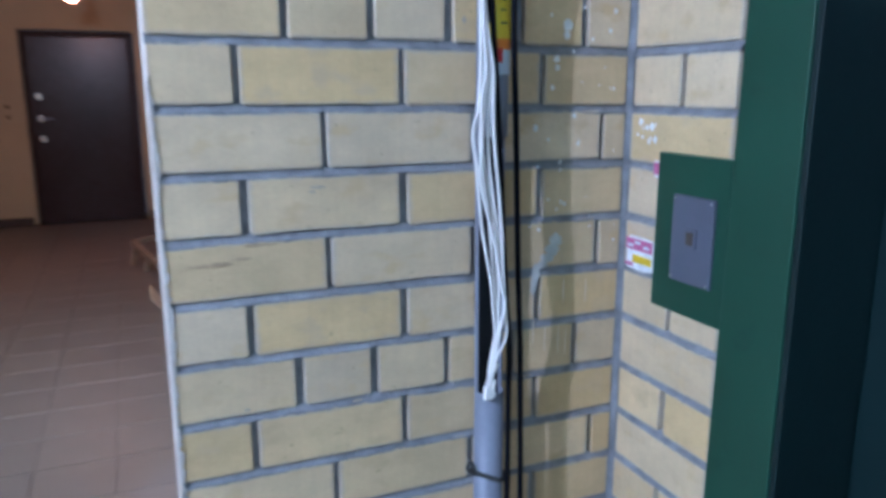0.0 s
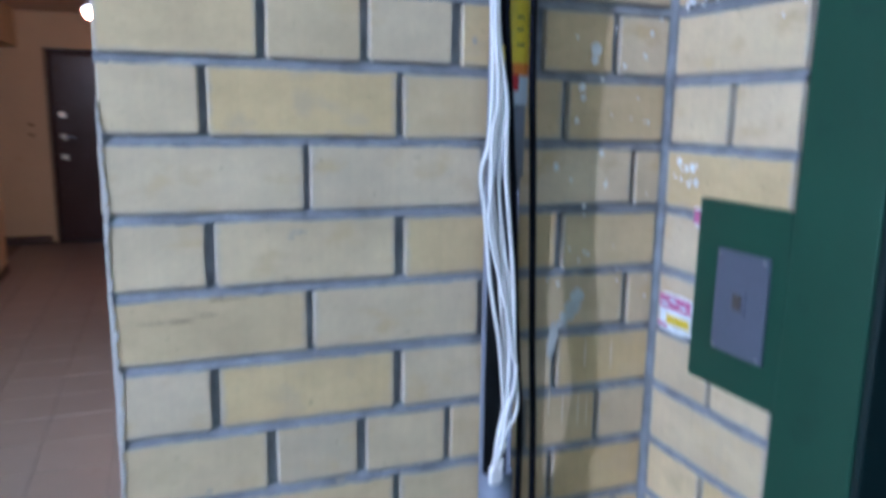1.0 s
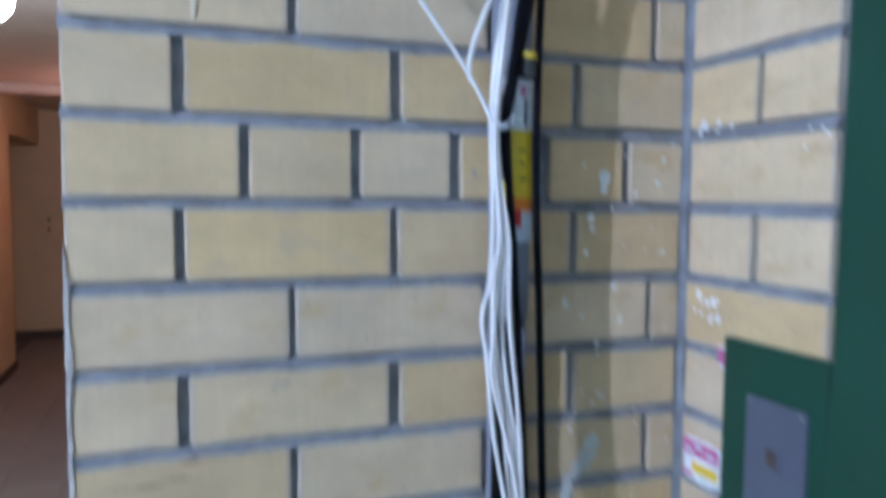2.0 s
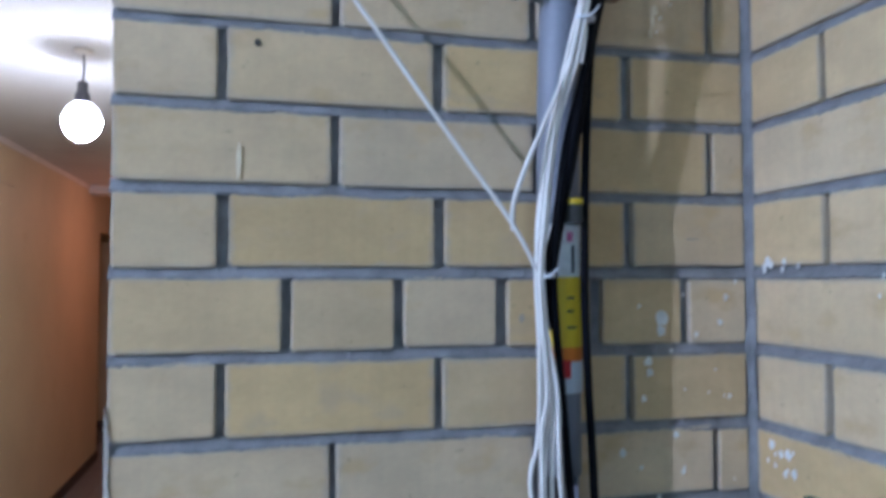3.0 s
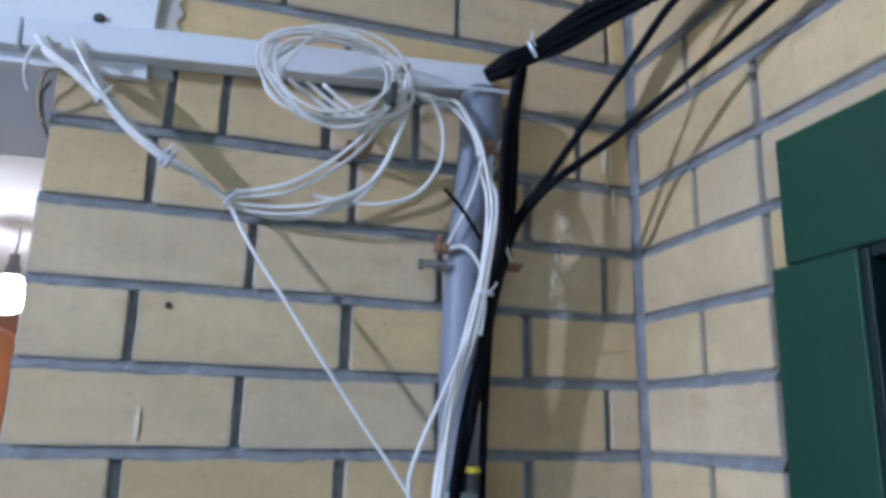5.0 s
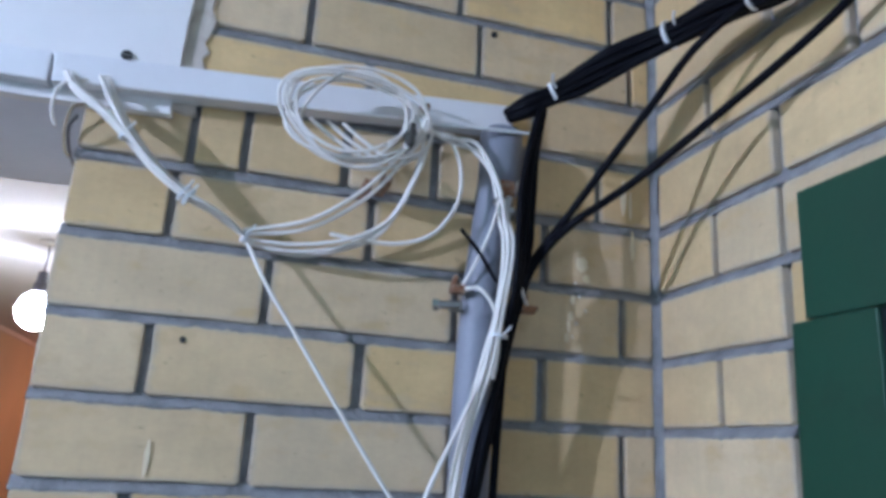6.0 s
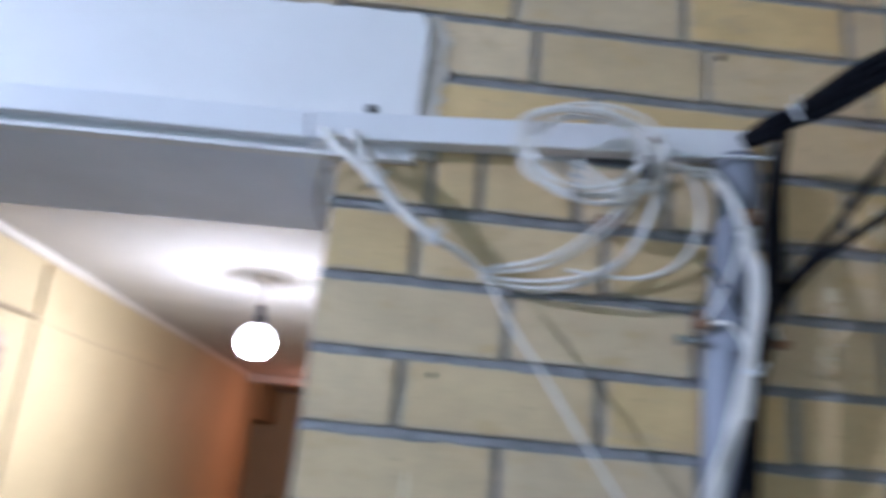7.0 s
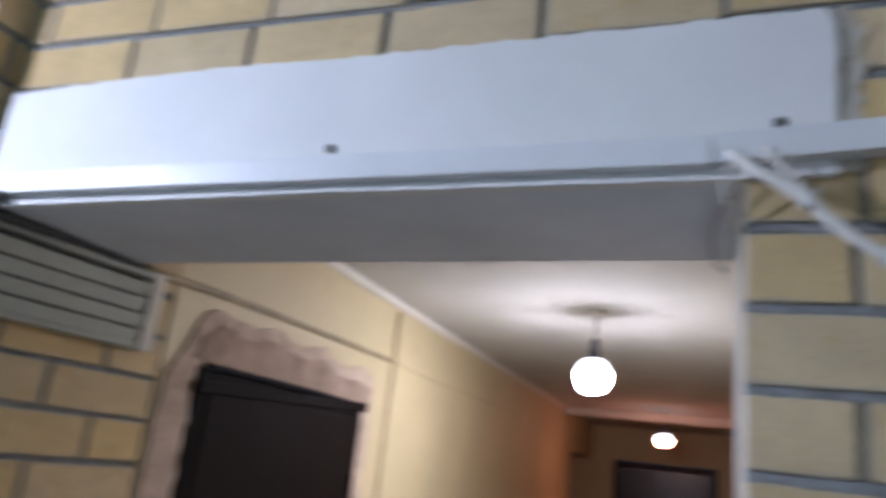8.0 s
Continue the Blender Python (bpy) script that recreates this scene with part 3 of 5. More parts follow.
def pipe_segment(z0, z1, x0, x1, arc=None, mat=M_PVC):
    """A length of hollow pipe; arc limits it to a part of the circle, in degrees from +x."""
    bm = bmesh.new()
    seg = 28
    a0, a1 = arc or (0, 360)
    n = seg if arc is None else 16
    ang = [radians(a0 + (a1 - a0) * k / n) for k in range(n if arc is None else n + 1)]
    rows = []
    for z, xc in ((z0, x0), (z1, x1)):
        rows.append([bm.verts.new((xc + PR * math.cos(a), PY + PR * math.sin(a), z)) for a in ang])
        rows.append([bm.verts.new((xc + (PR - 0.0025) * math.cos(a), PY + (PR - 0.0025) * math.sin(a), z)) for a in ang])
    m = len(ang)
    for k in range(m if arc is None else m - 1):
        j = (k + 1) % m
        bm.faces.new((rows[0][k], rows[0][j], rows[2][j], rows[2][k]))
        bm.faces.new((rows[1][k], rows[3][k], rows[3][j], rows[1][j]))
        bm.faces.new((rows[0][k], rows[1][k], rows[1][j], rows[0][j]))
        bm.faces.new((rows[2][k], rows[2][j], rows[3][j], rows[3][k]))
    if arc:
        for k in (0, m - 1):
            bm.faces.new((rows[0][k], rows[2][k], rows[3][k], rows[1][k]))
    return bm


riser = thing("riser_pipe", "grey plastic riser pipe, cut open to let cables out", "pipe", at=(0, 0, 0))
part("lower_pipe", pipe_segment(0.0, 0.965, PX, PX), M_PVC, riser, smooth=True)
part("cut_pipe", pipe_segment(0.965, 1.42, PX, PX - 0.002, arc=(5, 192)), M_PVC, riser, "opened half of the pipe")
# flat near-black sheet: the shade in the opened pipe, put into colour
part("pipe_lining", box(PX - 0.022, PX + 0.022, PY + 0.010, PY + 0.014, 0.95, 1.43), M_PVC_IN, riser, "near-black sheet painting the shade inside the pipe")
part("upper_pipe", tube([(PX - 0.002, PY, 1.42), (PX - 0.001, PY, 1.75), (PX + 0.003, PY, 1.97), (PX + 0.017, PY, 2.14), (PX + 0.030, PY, 2.284)], PR, 28, 6), M_PVC, riser, smooth=True)
part("collar", lathe([(0.0275, 0), (0.031, 0.003), (0.031, 0.090), (0.0275, 0.093)], (PX + 0.027, PY, 2.188)), M_PVC, riser, smooth=True)

clamp = thing("pipe_clamp", "zinc pipe clamp with bolts and copper lugs", "pipe clamp", at=(PX, PY, 2.018))
part("strap", lathe([(PR + 0.0005, -0.012), (PR + 0.003, -0.012), (PR + 0.003, 0.012), (PR + 0.0005, 0.012)], (0.008, 0, 0)), M_PVC, clamp)
part("ear", box(-0.040, -0.018, -0.006, -0.002, -0.008, 0.008, 0.001), M_METAL, clamp)
part("ear", box(0.034, 0.062, -0.006, -0.002, -0.012, 0.012, 0.001), M_METAL, clamp)
b = part("bolt", cylinder((-0.046, -0.016, -0.002), (1, -0.35, 0), 0.0052, 0.034, 12), M_METAL, clamp, "zinc bolt with nut")
part("nut", cylinder((-0.060, -0.011, -0.002), (1, -0.35, 0), 0.0085, 0.008, 6), M_CHROME, b)
for cx, cz in ((-0.034, 0.020), (0.066, 0.004)):
    lug = bmesh.new()
    box(cx - 0.010, cx + 0.010, -0.030, -0.012, cz - 0.007, cz + 0.004, 0.002, bm=lug)
    cylinder((cx - 0.006, -0.024, cz + 0.008), (0.3, 0, 1), 0.0042, 0.018, 10, bm=lug)
    cylinder((cx + 0.008, -0.022, cz + 0.001), (1, 0.2, 0.2), 0.0035, 0.014, 10, bm=lug)
    part("lug", lug, M_COPPER, clamp, "copper cable lug")
clamp2 = thing("earth_clamp", "small copper terminal clamp on the pipe", "clamp", at=(0.563, 1.042, 2.183))
part("body", box(-0.011, 0.011, -0.008, 0.008, -0.010, 0.012, 0.002), M_COPPER, clamp2)
part("screw", cylinder((-0.014, -0.006, -0.020), (0, 1, 0), 0.005, 0.012, 12), M_METAL, clamp2)
part("screw", cylinder((0.004, -0.010, -0.034), (0.2, 1, 0), 0.004, 0.012, 12), M_METAL, clamp2)

wire = thing("wire_tie", "twisted rusty wire round the grey pipe", "wire", at=(PX, PY, 0.80))
part("loop", tube([(0.030 * math.cos(a), 0.030 * math.sin(a), 0.004 * math.sin(2 * a) - 0.006 * math.cos(a)) for a in (2 * math.pi * k / 14 for k in range(15))], 0.0042, 8, 4), M_DULL_DARK, wire)
part("twist", tube([(-0.028, -0.012, 0.006), (-0.040, -0.014, 0.012), (-0.048, -0.012, 0.024), (-0.041, -0.010, 0.034), (-0.034, -0.012, 0.016)], 0.0030, 8, 5), M_DULL_DARK, wire)


# ---- cables ----
def cable(name, points, r, mat, label, group, category="cable", per=8):
    ob = part(name, tube(points, r, 10, per), mat, None, "", True)
    return tagged(ob, label, category, group)


WHITE, BLACK = "white cables on the riser", "black cables on the riser"
LW, LB = "thin white data cable hanging along the pipe", "black sheathed cable tied along the pipe"
# white cables from the cut pipe up to the trunking; one master line, drifting apart in the slack middle
strands = [
    (0.0, [(0.493, 1.508), (0.489, 1.464), (0.482, 1.439), (0.481, 1.416), (0.487, 1.379), (0.497, 1.287), (0.505, 1.239), (0.516, 1.183), (0.523, 1.122), (0.526, 1.077)]),
    (-0.007, [(0.500, 1.527), (0.493, 1.479), (0.493, 1.405), (0.491, 1.367), (0.498, 1.325), (0.519, 1.247), (0.534, 1.170), (0.541, 1.145), (0.537, 1.109), (0.528, 1.081)]),
    (0.006, [(0.508, 1.527), (0.503, 1.453), (0.501, 1.408), (0.507, 1.366), (0.516, 1.323), (0.523, 1.276), (0.532, 1.180), (0.531, 1.095)]),
    (-0.001, [(0.510, 1.527), (0.508, 1.453), (0.508, 1.397), (0.519, 1.317), (0.527, 1.270), (0.532, 1.170), (0.530, 1.085)]),
    (-0.006, [(0.513, 1.527), (0.514, 1.472), (0.516, 1.416), (0.526, 1.332), (0.533, 1.262), (0.535, 1.214), (0.540, 1.133), (0.533, 1.097)]),
    (0.010, [(0.520, 1.527), (0.522, 1.471), (0.525, 1.415), (0.535, 1.314), (0.537, 1.266), (0.537, 1.166), (0.537, 1.113)]),
    (0.004, [(0.498, 1.527), (0.496, 1.450), (0.497, 1.390), (0.512, 1.300), (0.519, 1.230), (0.529, 1.140), (0.528, 1.080)]),
]
upper_line = [(0.498, 1.031, 1.60), (0.495, 1.030, 1.665), (0.499, 1.030, 1.74), (0.513, 1.028, 1.84), (0.538, 1.024, 1.93), (0.554, 1.020, 2.02), (0.562, 1.022, 2.09), (0.556, 1.030, 2.145), (0.545, 1.035, 2.198), (0.520, 1.042, 2.240), (0.485, 1.046, 2.250), (0.44, 1.050, 2.252)]
crnd = random.Random(4)
for k, (depth, low) in enumerate(strands):
    fan = (low[0][0] - 0.506)
    pts = [(0.522 + crnd.uniform(-0.004, 0.004), 1.052, 0.972), (0.525 + crnd.uniform(-0.004, 0.004), 1.036 + depth * 0.5, 1.025)]
    pts += [(x, 1.030 + depth, z) for x, z in reversed(low)]
    for x, y, z in upper_line if k < 3 else upper_line[:8]:
        f = 0.35 if z < 1.90 else 0.45
        pts.append((x + fan * f + crnd.uniform(-0.002, 0.002), y + depth * 0.8 + crnd.uniform(-0.0015, 0.0015), z + crnd.uniform(-0.008, 0.008)))
    if k >= 3:      # these go up behind the black cables
        pts += [(0.566 + 0.002 * k, 1.044, 2.185), (0.578 + 0.002 * k, 1.060, 2.215)]
    cable("cable", pts, 0.0029, M_WHITE_CABLE, LW, WHITE)
# frayed loop at the pipe's mouth
cable("cable", [(0.546, 1.030, 1.13), (0.543, 1.022, 1.08), (0.526, 1.022, 1.045), (0.524, 1.026, 1.02), (0.533, 1.030, 1.03)], 0.0026, M_WHITE_CABLE, LW, WHITE)
part_fray = part("frayed_sleeve", ragged_slab([(-0.013, -0.004), (-0.003, -0.006), (0.009, 0.0), (0.008, 0.030), (0.001, 0.017), (-0.004, 0.024), (-0.012, 0.020)], (0.522, 1.040, 0.968), (1, 0, 0), (0, 0, 1), (0, -1, 0), 0.008, 0.0016, 0.006, 15), M_WHITE_CABLE)
tagged(part_fray, "white frayed sleeve at the mouth of the cut pipe", "sleeve")
# stray ends by the clamp
cable("cable", [(0.553, 1.030, 2.175), (0.540, 1.028, 2.123), (0.524, 1.038, 2.076), (0.509, 1.050, 2.043)], 0.0024, M_WHITE_CABLE, "thin white wire ending at a copper lug", WHITE)
cable("cable", [(0.564, 1.026, 2.120), (0.574, 1.026, 2.075), (0.588, 1.036, 2.045), (0.600, 1.046, 2.026)], 0.0024, M_WHITE_CABLE, "thin white wire ending at a copper lug", WHITE)
cable("cable", [(0.512, 1.046, 2.038), (0.528, 1.030, 2.036), (0.545, 1.022, 2.010), (0.552, 1.020, 1.965), (0.546, 1.020, 1.92)], 0.0026, M_WHITE_CABLE, LW, WHITE)
cable("cable", [(0.545, 1.026, 1.953), (0.512, 1.018, 1.878), (0.474, 1.018, 1.794), (0.461, 1.028, 1.748), (0.464, 1.038, 1.719)], 0.0031, M_WHITE_CABLE, "white cable bowing away from the pipe", WHITE)
# single cable slanting from the lintel bundle to the riser
cable("cable", [(0.226, 1.078, 2.076), (0.257, 1.064, 2.018), (0.303, 1.052, 1.951), (0.360, 1.044, 1.868), (0.408, 1.038, 1.800), (0.461, 1.034, 1.727), (0.492, 1.030, 1.664), (0.500, 1.030, 1.60)], 0.0026, M_WHITE_CABLE, "single white cable slanting down to the pipe", WHITE)
# bundle from the trunking
for k, (dx, dy) in enumerate(((0, 0), (0.004, -0.006), (-0.004, 0.005), (0.007, 0.008), (-0.002, -0.012))):
    cable("cable", [(-0.014 + dx, 1.078, 2.262), (0.004 + dx, 1.056 + dy, 2.232), (0.036 + dx, 1.050 + dy, 2.208), (0.070 + dx, 1.050 + dy, 2.180), (0.106 + dx, 1.050 + dy, 2.145), (0.149 + dx, 1.050 + dy, 2.114), (0.186, 1.060 + dy, 2.099), (0.224, 1.080, 2.080)], 0.0028, M_WHITE_CABLE, "white cable in a tied bundle under the lintel", WHITE)
for k, (dx, dy) in enumerate(((0, 0), (0.005, 0.006), (-0.005, -0.007), (0.002, 0.013))):
    cable("cable", [(0.028 + dx, 1.078, 2.264), (0.052 + dx, 1.050 + dy, 2.217), (0.082 + dx, 1.045 + dy, 2.174), (0.114 + dx, 1.045 + dy, 2.141), (0.150 + dx, 1.045 + dy, 2.116), (0.193, 1.060 + dy, 2.097), (0.229, 1.080, 2.076)], 0.0028, M_WHITE_CABLE, "white cable in a tied bundle under the lintel", WHITE)
cable("cable", [(0.01, 1.078, 2.255), (-0.014, 1.060, 2.235), (-0.022, 1.07, 2.21), (-0.018, 1.085, 2.19)], 0.0022, M_WHITE_CABLE, "thin wire strand curling beside the opening", WHITE)
# loose arcs hanging under the coil
arcs = [
    [(0.224, 1.080, 2.082), (0.302, 1.060, 2.096), (0.370, 1.040, 2.142), (0.410, 1.030, 2.193), (0.435, 1.030, 2.238)],
    [(0.222, 1.076, 2.086), (0.300, 1.052, 2.104), (0.360, 1.036, 2.146), (0.398, 1.026, 2.190), (0.420, 1.024, 2.230)],
    [(0.225, 1.080, 2.076), (0.290, 1.070, 2.075), (0.354, 1.050, 2.086), (0.406, 1.040, 2.120), (0.434, 1.030, 2.184), (0.448, 1.030, 2.235)],
    [(0.225, 1.086, 2.072), (0.292, 1.078, 2.068), (0.350, 1.060, 2.079), (0.399, 1.048, 2.112), (0.430, 1.036, 2.178), (0.440, 1.030, 2.236)],
    [(0.330, 1.066, 2.094), (0.370, 1.060, 2.089), (0.422, 1.050, 2.089), (0.465, 1.040, 2.108), (0.491, 1.030, 2.152), (0.492, 1.030, 2.201), (0.476, 1.030, 2.240)],
    [(0.226, 1.092, 2.075), (0.293, 1.092, 2.066), (0.353, 1.090, 2.082), (0.399, 1.086, 2.108), (0.43, 1.07, 2.16)],
]
for a in arcs:
    cable("cable", a, 0.0027, M_WHITE_CABLE, "white cable hanging in a loose arc", WHITE)
# the coil, hung on the trunking
coil = thing("cable_coil", "coil of spare white cable hanging on the trunking", "cable coil", at=(0.346, 1.045, 2.240))
krnd = random.Random(9)
for k in range(7):
    rx, rz = 0.088 + krnd.uniform(-0.014, 0.012), 0.064 + krnd.uniform(-0.010, 0.008)
    ox, oz, oy = krnd.uniform(-0.024, 0.018), krnd.uniform(-0.006, 0.008), -0.012 - 0.0036 * k
    lean = krnd.uniform(-0.25, 0.25)
    ph = krnd.uniform(0, 6.28)
    pts = [(ox + rx * math.cos(ph + a) * math.cos(lean) + 0.01 * math.sin(a * 2 + k), oy + 0.010 * math.sin(a + k), oz + rz * math.sin(ph + a) + 0.012 * math.cos(ph + a) * math.sin(lean)) for a in (2 * math.pi * j / 16 for j in range(17))]
    part("turn", tube(pts, 0.0024, 9, 4), M_WHITE_CABLE, coil, "", True)
for k in range(3):
    part("strand", tube([(-0.06 + 0.022 * k, -0.004, 0.0), (-0.03 + 0.022 * k, -0.006, -0.022), (0.01 + 0.02 * k, -0.012, -0.046)], 0.0029, 9, 5), M_WHITE_CABLE, coil, "", True)
part("tie", box(0.066, 0.074, -0.046, -0.008, -0.030, 0.000, 0.002), M_DULL_DARK, coil, "dark wire tie")
for k, (x, z) in enumerate(((0.02, -0.074), (0.045, -0.066), (0.09, 0.05))):
    part("staple", box(x, x + 0.012, -0.002, 0.064, z - 0.005, z + 0.003, 0.001), M_COPPER, coil, "rusty bracket")
# ties on bundles
for c, ax, r in (((0.146, 1.047, 2.116), (0.8, 0.1, -0.5), 0.012), ((0.152, 1.047, 2.111), (0.8, 0.1, -0.5), 0.012), ((0.225, 1.078, 2.080), (0.8, 0.3, -0.4), 0.010), ((0.070, 1.048, 2.180), (0.7, 0.0, -0.7), 0.010), ((0.502, 1.030, 1.664), (0, 0, 1), 0.0115), ((0.551, 1.020, 1.975), (0.1, 0, 1), 0.0125)):
    t = part("cable_tie", cylinder(c, ax, r, 0.0045, 14), M_TIE)
    tagged(t, "pale plastic cable tie round a cable bundle", "cable tie", "cable ties")
    part("tail", tube([Vector(c) + Vector((0, -r, 0)), Vector(c) + Vector((0.006, -r - 0.003, 0.005)), Vector(c) + Vector((0.011, -r - 0.005, 0.012))], 0.0014, 6, 4), M_TIE, t)
# thin rod across the pipe's top and a dark tie tail
tagged(part("trunk_rod", tube([(0.43, 1.050, 2.262), (0.52, 1.040, 2.268), (0.603, 1.036, 2.272)], 0.0028, 8, 4), M_TIE), "pale plastic rod under the trunking's end", "rod")
tagged(part("tie_tail", tube([(0.499, 1.036, 2.116), (0.526, 1.034, 2.086), (0.554, 1.040, 2.050)], 0.0026, 6, 4), M_BLACK_CABLE), "stiff black cable-tie tail sticking out", "cable tie")

# black cables
cable("cable", [(0.566, 1.052, 0), (0.566, 1.05, 0.5), (0.563, 1.047, 0.95), (0.561, 1.045, 1.062), (0.555, 1.045, 1.134), (0.55, 1.045, 1.196), (0.546, 1.045, 1.257), (0.539, 1.044, 1.375), (0.532, 1.043, 1.46), (0.525, 1.039, 1.527), (0.517, 1.034, 1.591), (0.512, 1.032, 1.655), (0.515, 1.031, 1.71), (0.521, 1.03, 1.765), (0.535, 1.032, 1.84), (0.555, 1.028, 1.919), (0.565, 1.022, 1.997), (0.571, 1.013, 2.052), (0.573, 1.013, 2.129), (0.576, 1.013, 2.187), (0.588, 1.013, 2.254), (0.604, 1.012, 2.312)], 0.0049, M_BLACK_CABLE, LB, BLACK)
cable("cable", [(0.612, 1.058, 0), (0.6, 1.056, 0.6), (0.589, 1.052, 1), (0.582, 1.05, 1.129), (0.578, 1.05, 1.213), (0.572, 1.05, 1.374), (0.569, 1.05, 1.452), (0.563, 1.047, 1.538), (0.559, 1.045, 1.63), (0.559, 1.044, 1.7), (0.56, 1.043, 1.78), (0.564, 1.043, 1.87), (0.565, 1.03, 1.957), (0.577, 1.018, 2.052), (0.584, 1.018, 2.129), (0.586, 1.018, 2.187), (0.594, 1.018, 2.245), (0.602, 1.02, 2.293)], 0.0051, M_BLACK_CABLE, LB, BLACK)
cable("cable", [(0.552, 1.042, 1.84), (0.563, 1.038, 1.929), (0.577, 1.034, 2.016), (0.592, 1.023, 2.09), (0.595, 1.023, 2.136), (0.597, 1.023, 2.177), (0.599, 1.021, 2.235), (0.608, 1.016, 2.303)], 0.0042, M_BLACK_CABLE, LB, BLACK)
cable("cable", [(0.508, 1.041, 1.60), (0.514, 1.040, 1.67), (0.527, 1.035, 1.75), (0.541, 1.031, 1.84), (0.556, 1.032, 1.92), (0.574, 1.040, 2.00), (0.601, 1.049, 2.075), (0.639, 1.001, 2.145), (0.676, 0.952, 2.215), (0.714, 0.903, 2.285), (0.748, 0.858, 2.348), (0.770, 0.76, 2.372), (0.785, 0.55, 2.36), (0.79, 0.1, 2.35)], 0.0055, M_BLACK_CABLE, LB, BLACK)
cable("cable", [(0.504, 1.044, 1.62), (0.512, 1.043, 1.69), (0.533, 1.038, 1.77), (0.549, 1.037, 1.85), (0.565, 1.040, 1.93), (0.582, 1.044, 2.00), (0.604, 1.047, 2.07), (0.622, 1.024, 2.106), (0.640, 0.985, 2.131), (0.672, 0.969, 2.157), (0.71, 0.94, 2.189), (0.766, 0.842, 2.251), (0.8, 0.708, 2.302), (0.806, 0.52, 2.35), (0.81, 0.0, 2.36)], 0.0055, M_BLACK_CABLE, LB, BLACK)
brnd = random.Random(21)
thick_line = [(0.567, 1.05, 2.3), (0.587, 1.023, 2.308), (0.62, 1.008, 2.328), (0.684, 0.96, 2.367), (0.745, 0.905, 2.391), (0.768, 0.82, 2.388), (0.785, 0.74, 2.372), (0.792, 0.6, 2.362), (0.795, 0.3, 2.36), (0.795, -0.2, 2.36)]
for k in range(9):
    a = 2 * math.pi * k / 8
    rr = 0.0 if k == 8 else 0.0122
    pts = []
    for i, (x, y, z) in enumerate(thick_line):
        f = (0.5, 0.8, 0.6, 1.08, 0.9, 1.1)[i] if i < 6 else 1.0
        pts.append((x + rr * f * math.cos(a + 0.2 * i) * 0.8 + brnd.uniform(-0.002, 0.002), y + rr * f * math.cos(a + 0.2 * i) * 0.6, z + rr * f * math.sin(a + 0.2 * i) * 1.15 + brnd.uniform(-0.002, 0.002)))
    cable("cable", pts, 0.0058, M_BLACK_CABLE, "black cable in a thick tied bundle along the wall", BLACK)
cable("cable", [(0.585, 1.020, 2.296), (0.622, 1.004, 2.314), (0.655, 0.985, 2.326), (0.700, 0.945, 2.352), (0.742, 0.895, 2.372), (0.766, 0.82, 2.374), (0.782, 0.70, 2.360)], 0.0048, M_BLACK_CABLE, "thin black cable sagging under the thick bundle", BLACK)
for c, ax, r in (((0.618, 1.009, 2.327), (0.7, -0.6, 0.4), 0.0160), ((0.742, 0.908, 2.391), (0.4, -0.9, 0.1), 0.0200), ((0.776, 0.78, 2.381), (0.2, -0.95, -0.2), 0.0200)):
    t = part("cable_tie", cylinder(c, ax, r, 0.005, 16), M_TIE)
    tagged(t, "white plastic cable tie round the black bundle", "cable tie", "cable ties")
    part("tail", tube([Vector(c) + Vector((-0.004, -r, 0.0)), Vector(c) + Vector((-0.012, -r - 0.006, 0.006)), Vector(c) + Vector((-0.014, -r - 0.012, 0.014))], 0.0016, 6, 4), M_TIE, t)


# ---- printed label on the pipe ----
def curved_label(z0, z1, a0, a1, mat, name, parent, label="", r=PR + 0.0025):
    bm = bmesh.new()
    n = 8
    rows = []
    for z in (z0, z1):
        for rr in (r, r - 0.001):
            rows.append([bm.verts.new((rr * math.cos(radians(a0 + (a1 - a0) * k / n)), rr * math.sin(radians(a0 + (a1 - a0) * k / n)), z)) for k in range(n + 1)])
    for k in range(n):
        bm.faces.new((rows[0][k], rows[0][k + 1], rows[2][k + 1], rows[2][k]))
        bm.faces.new((rows[1][k], rows[3][k], rows[3][k + 1], rows[1][k + 1]))
        bm.faces.new((rows[0][k], rows[1][k], rows[1][k + 1], rows[0][k + 1]))
        bm.faces.new((rows[2][k], rows[2][k + 1], rows[3][k + 1], rows[3][k]))
    return part(name, bm, mat, parent, label)


lab = thing("pipe_label", "yellow and pale printed label wrapped round the pipe", "label", at=(PX - 0.002, PY, 1.53))
curved_label(-0.009, 0.198, 205, 330, M_PAPER, "paper", lab)
curved_label(0.045, 0.133, 207, 322, M_YELLOW, "yellow_band", lab, "yellow printed band", PR + 0.0032)
curved_label(0.030, 0.047, 209, 320, M_ORANGE, "orange_band", lab, "orange printed band", PR + 0.0036)
curved_label(0.010, 0.032, 225, 276, M_RED, "red_patch", lab, "red printed patch", PR + 0.0040)
for z, a1 in ((0.070, 292), (0.090, 285), (0.106, 288)):
    curved_label(z, z + 0.0026, 268, a1, M_INK, "print_bar", lab, "dark unreadable print", PR + 0.0042)
curved_label(0.134, 0.196, 209, 328, M_SPLASH, "white_field", lab, "plain white field", PR + 0.0030)
curved_label(0.138, 0.172, 280, 289, M_INK, "print_mark", lab, "dark printed mark", PR + 0.0034)
curved_label(0.176, 0.188, 268, 284, M_PINK, "print_mark", lab, "small pink printed mark", PR + 0.0038)
tag = thing("yellow_tag", "small yellow tape on the cables", "tape", at=(0.539, 1.042, 1.755))
part("band", cylinder((0.004, 0, 0), (0, 0, 1), 0.0125, 0.007, 16), M_YELLOW, tag)
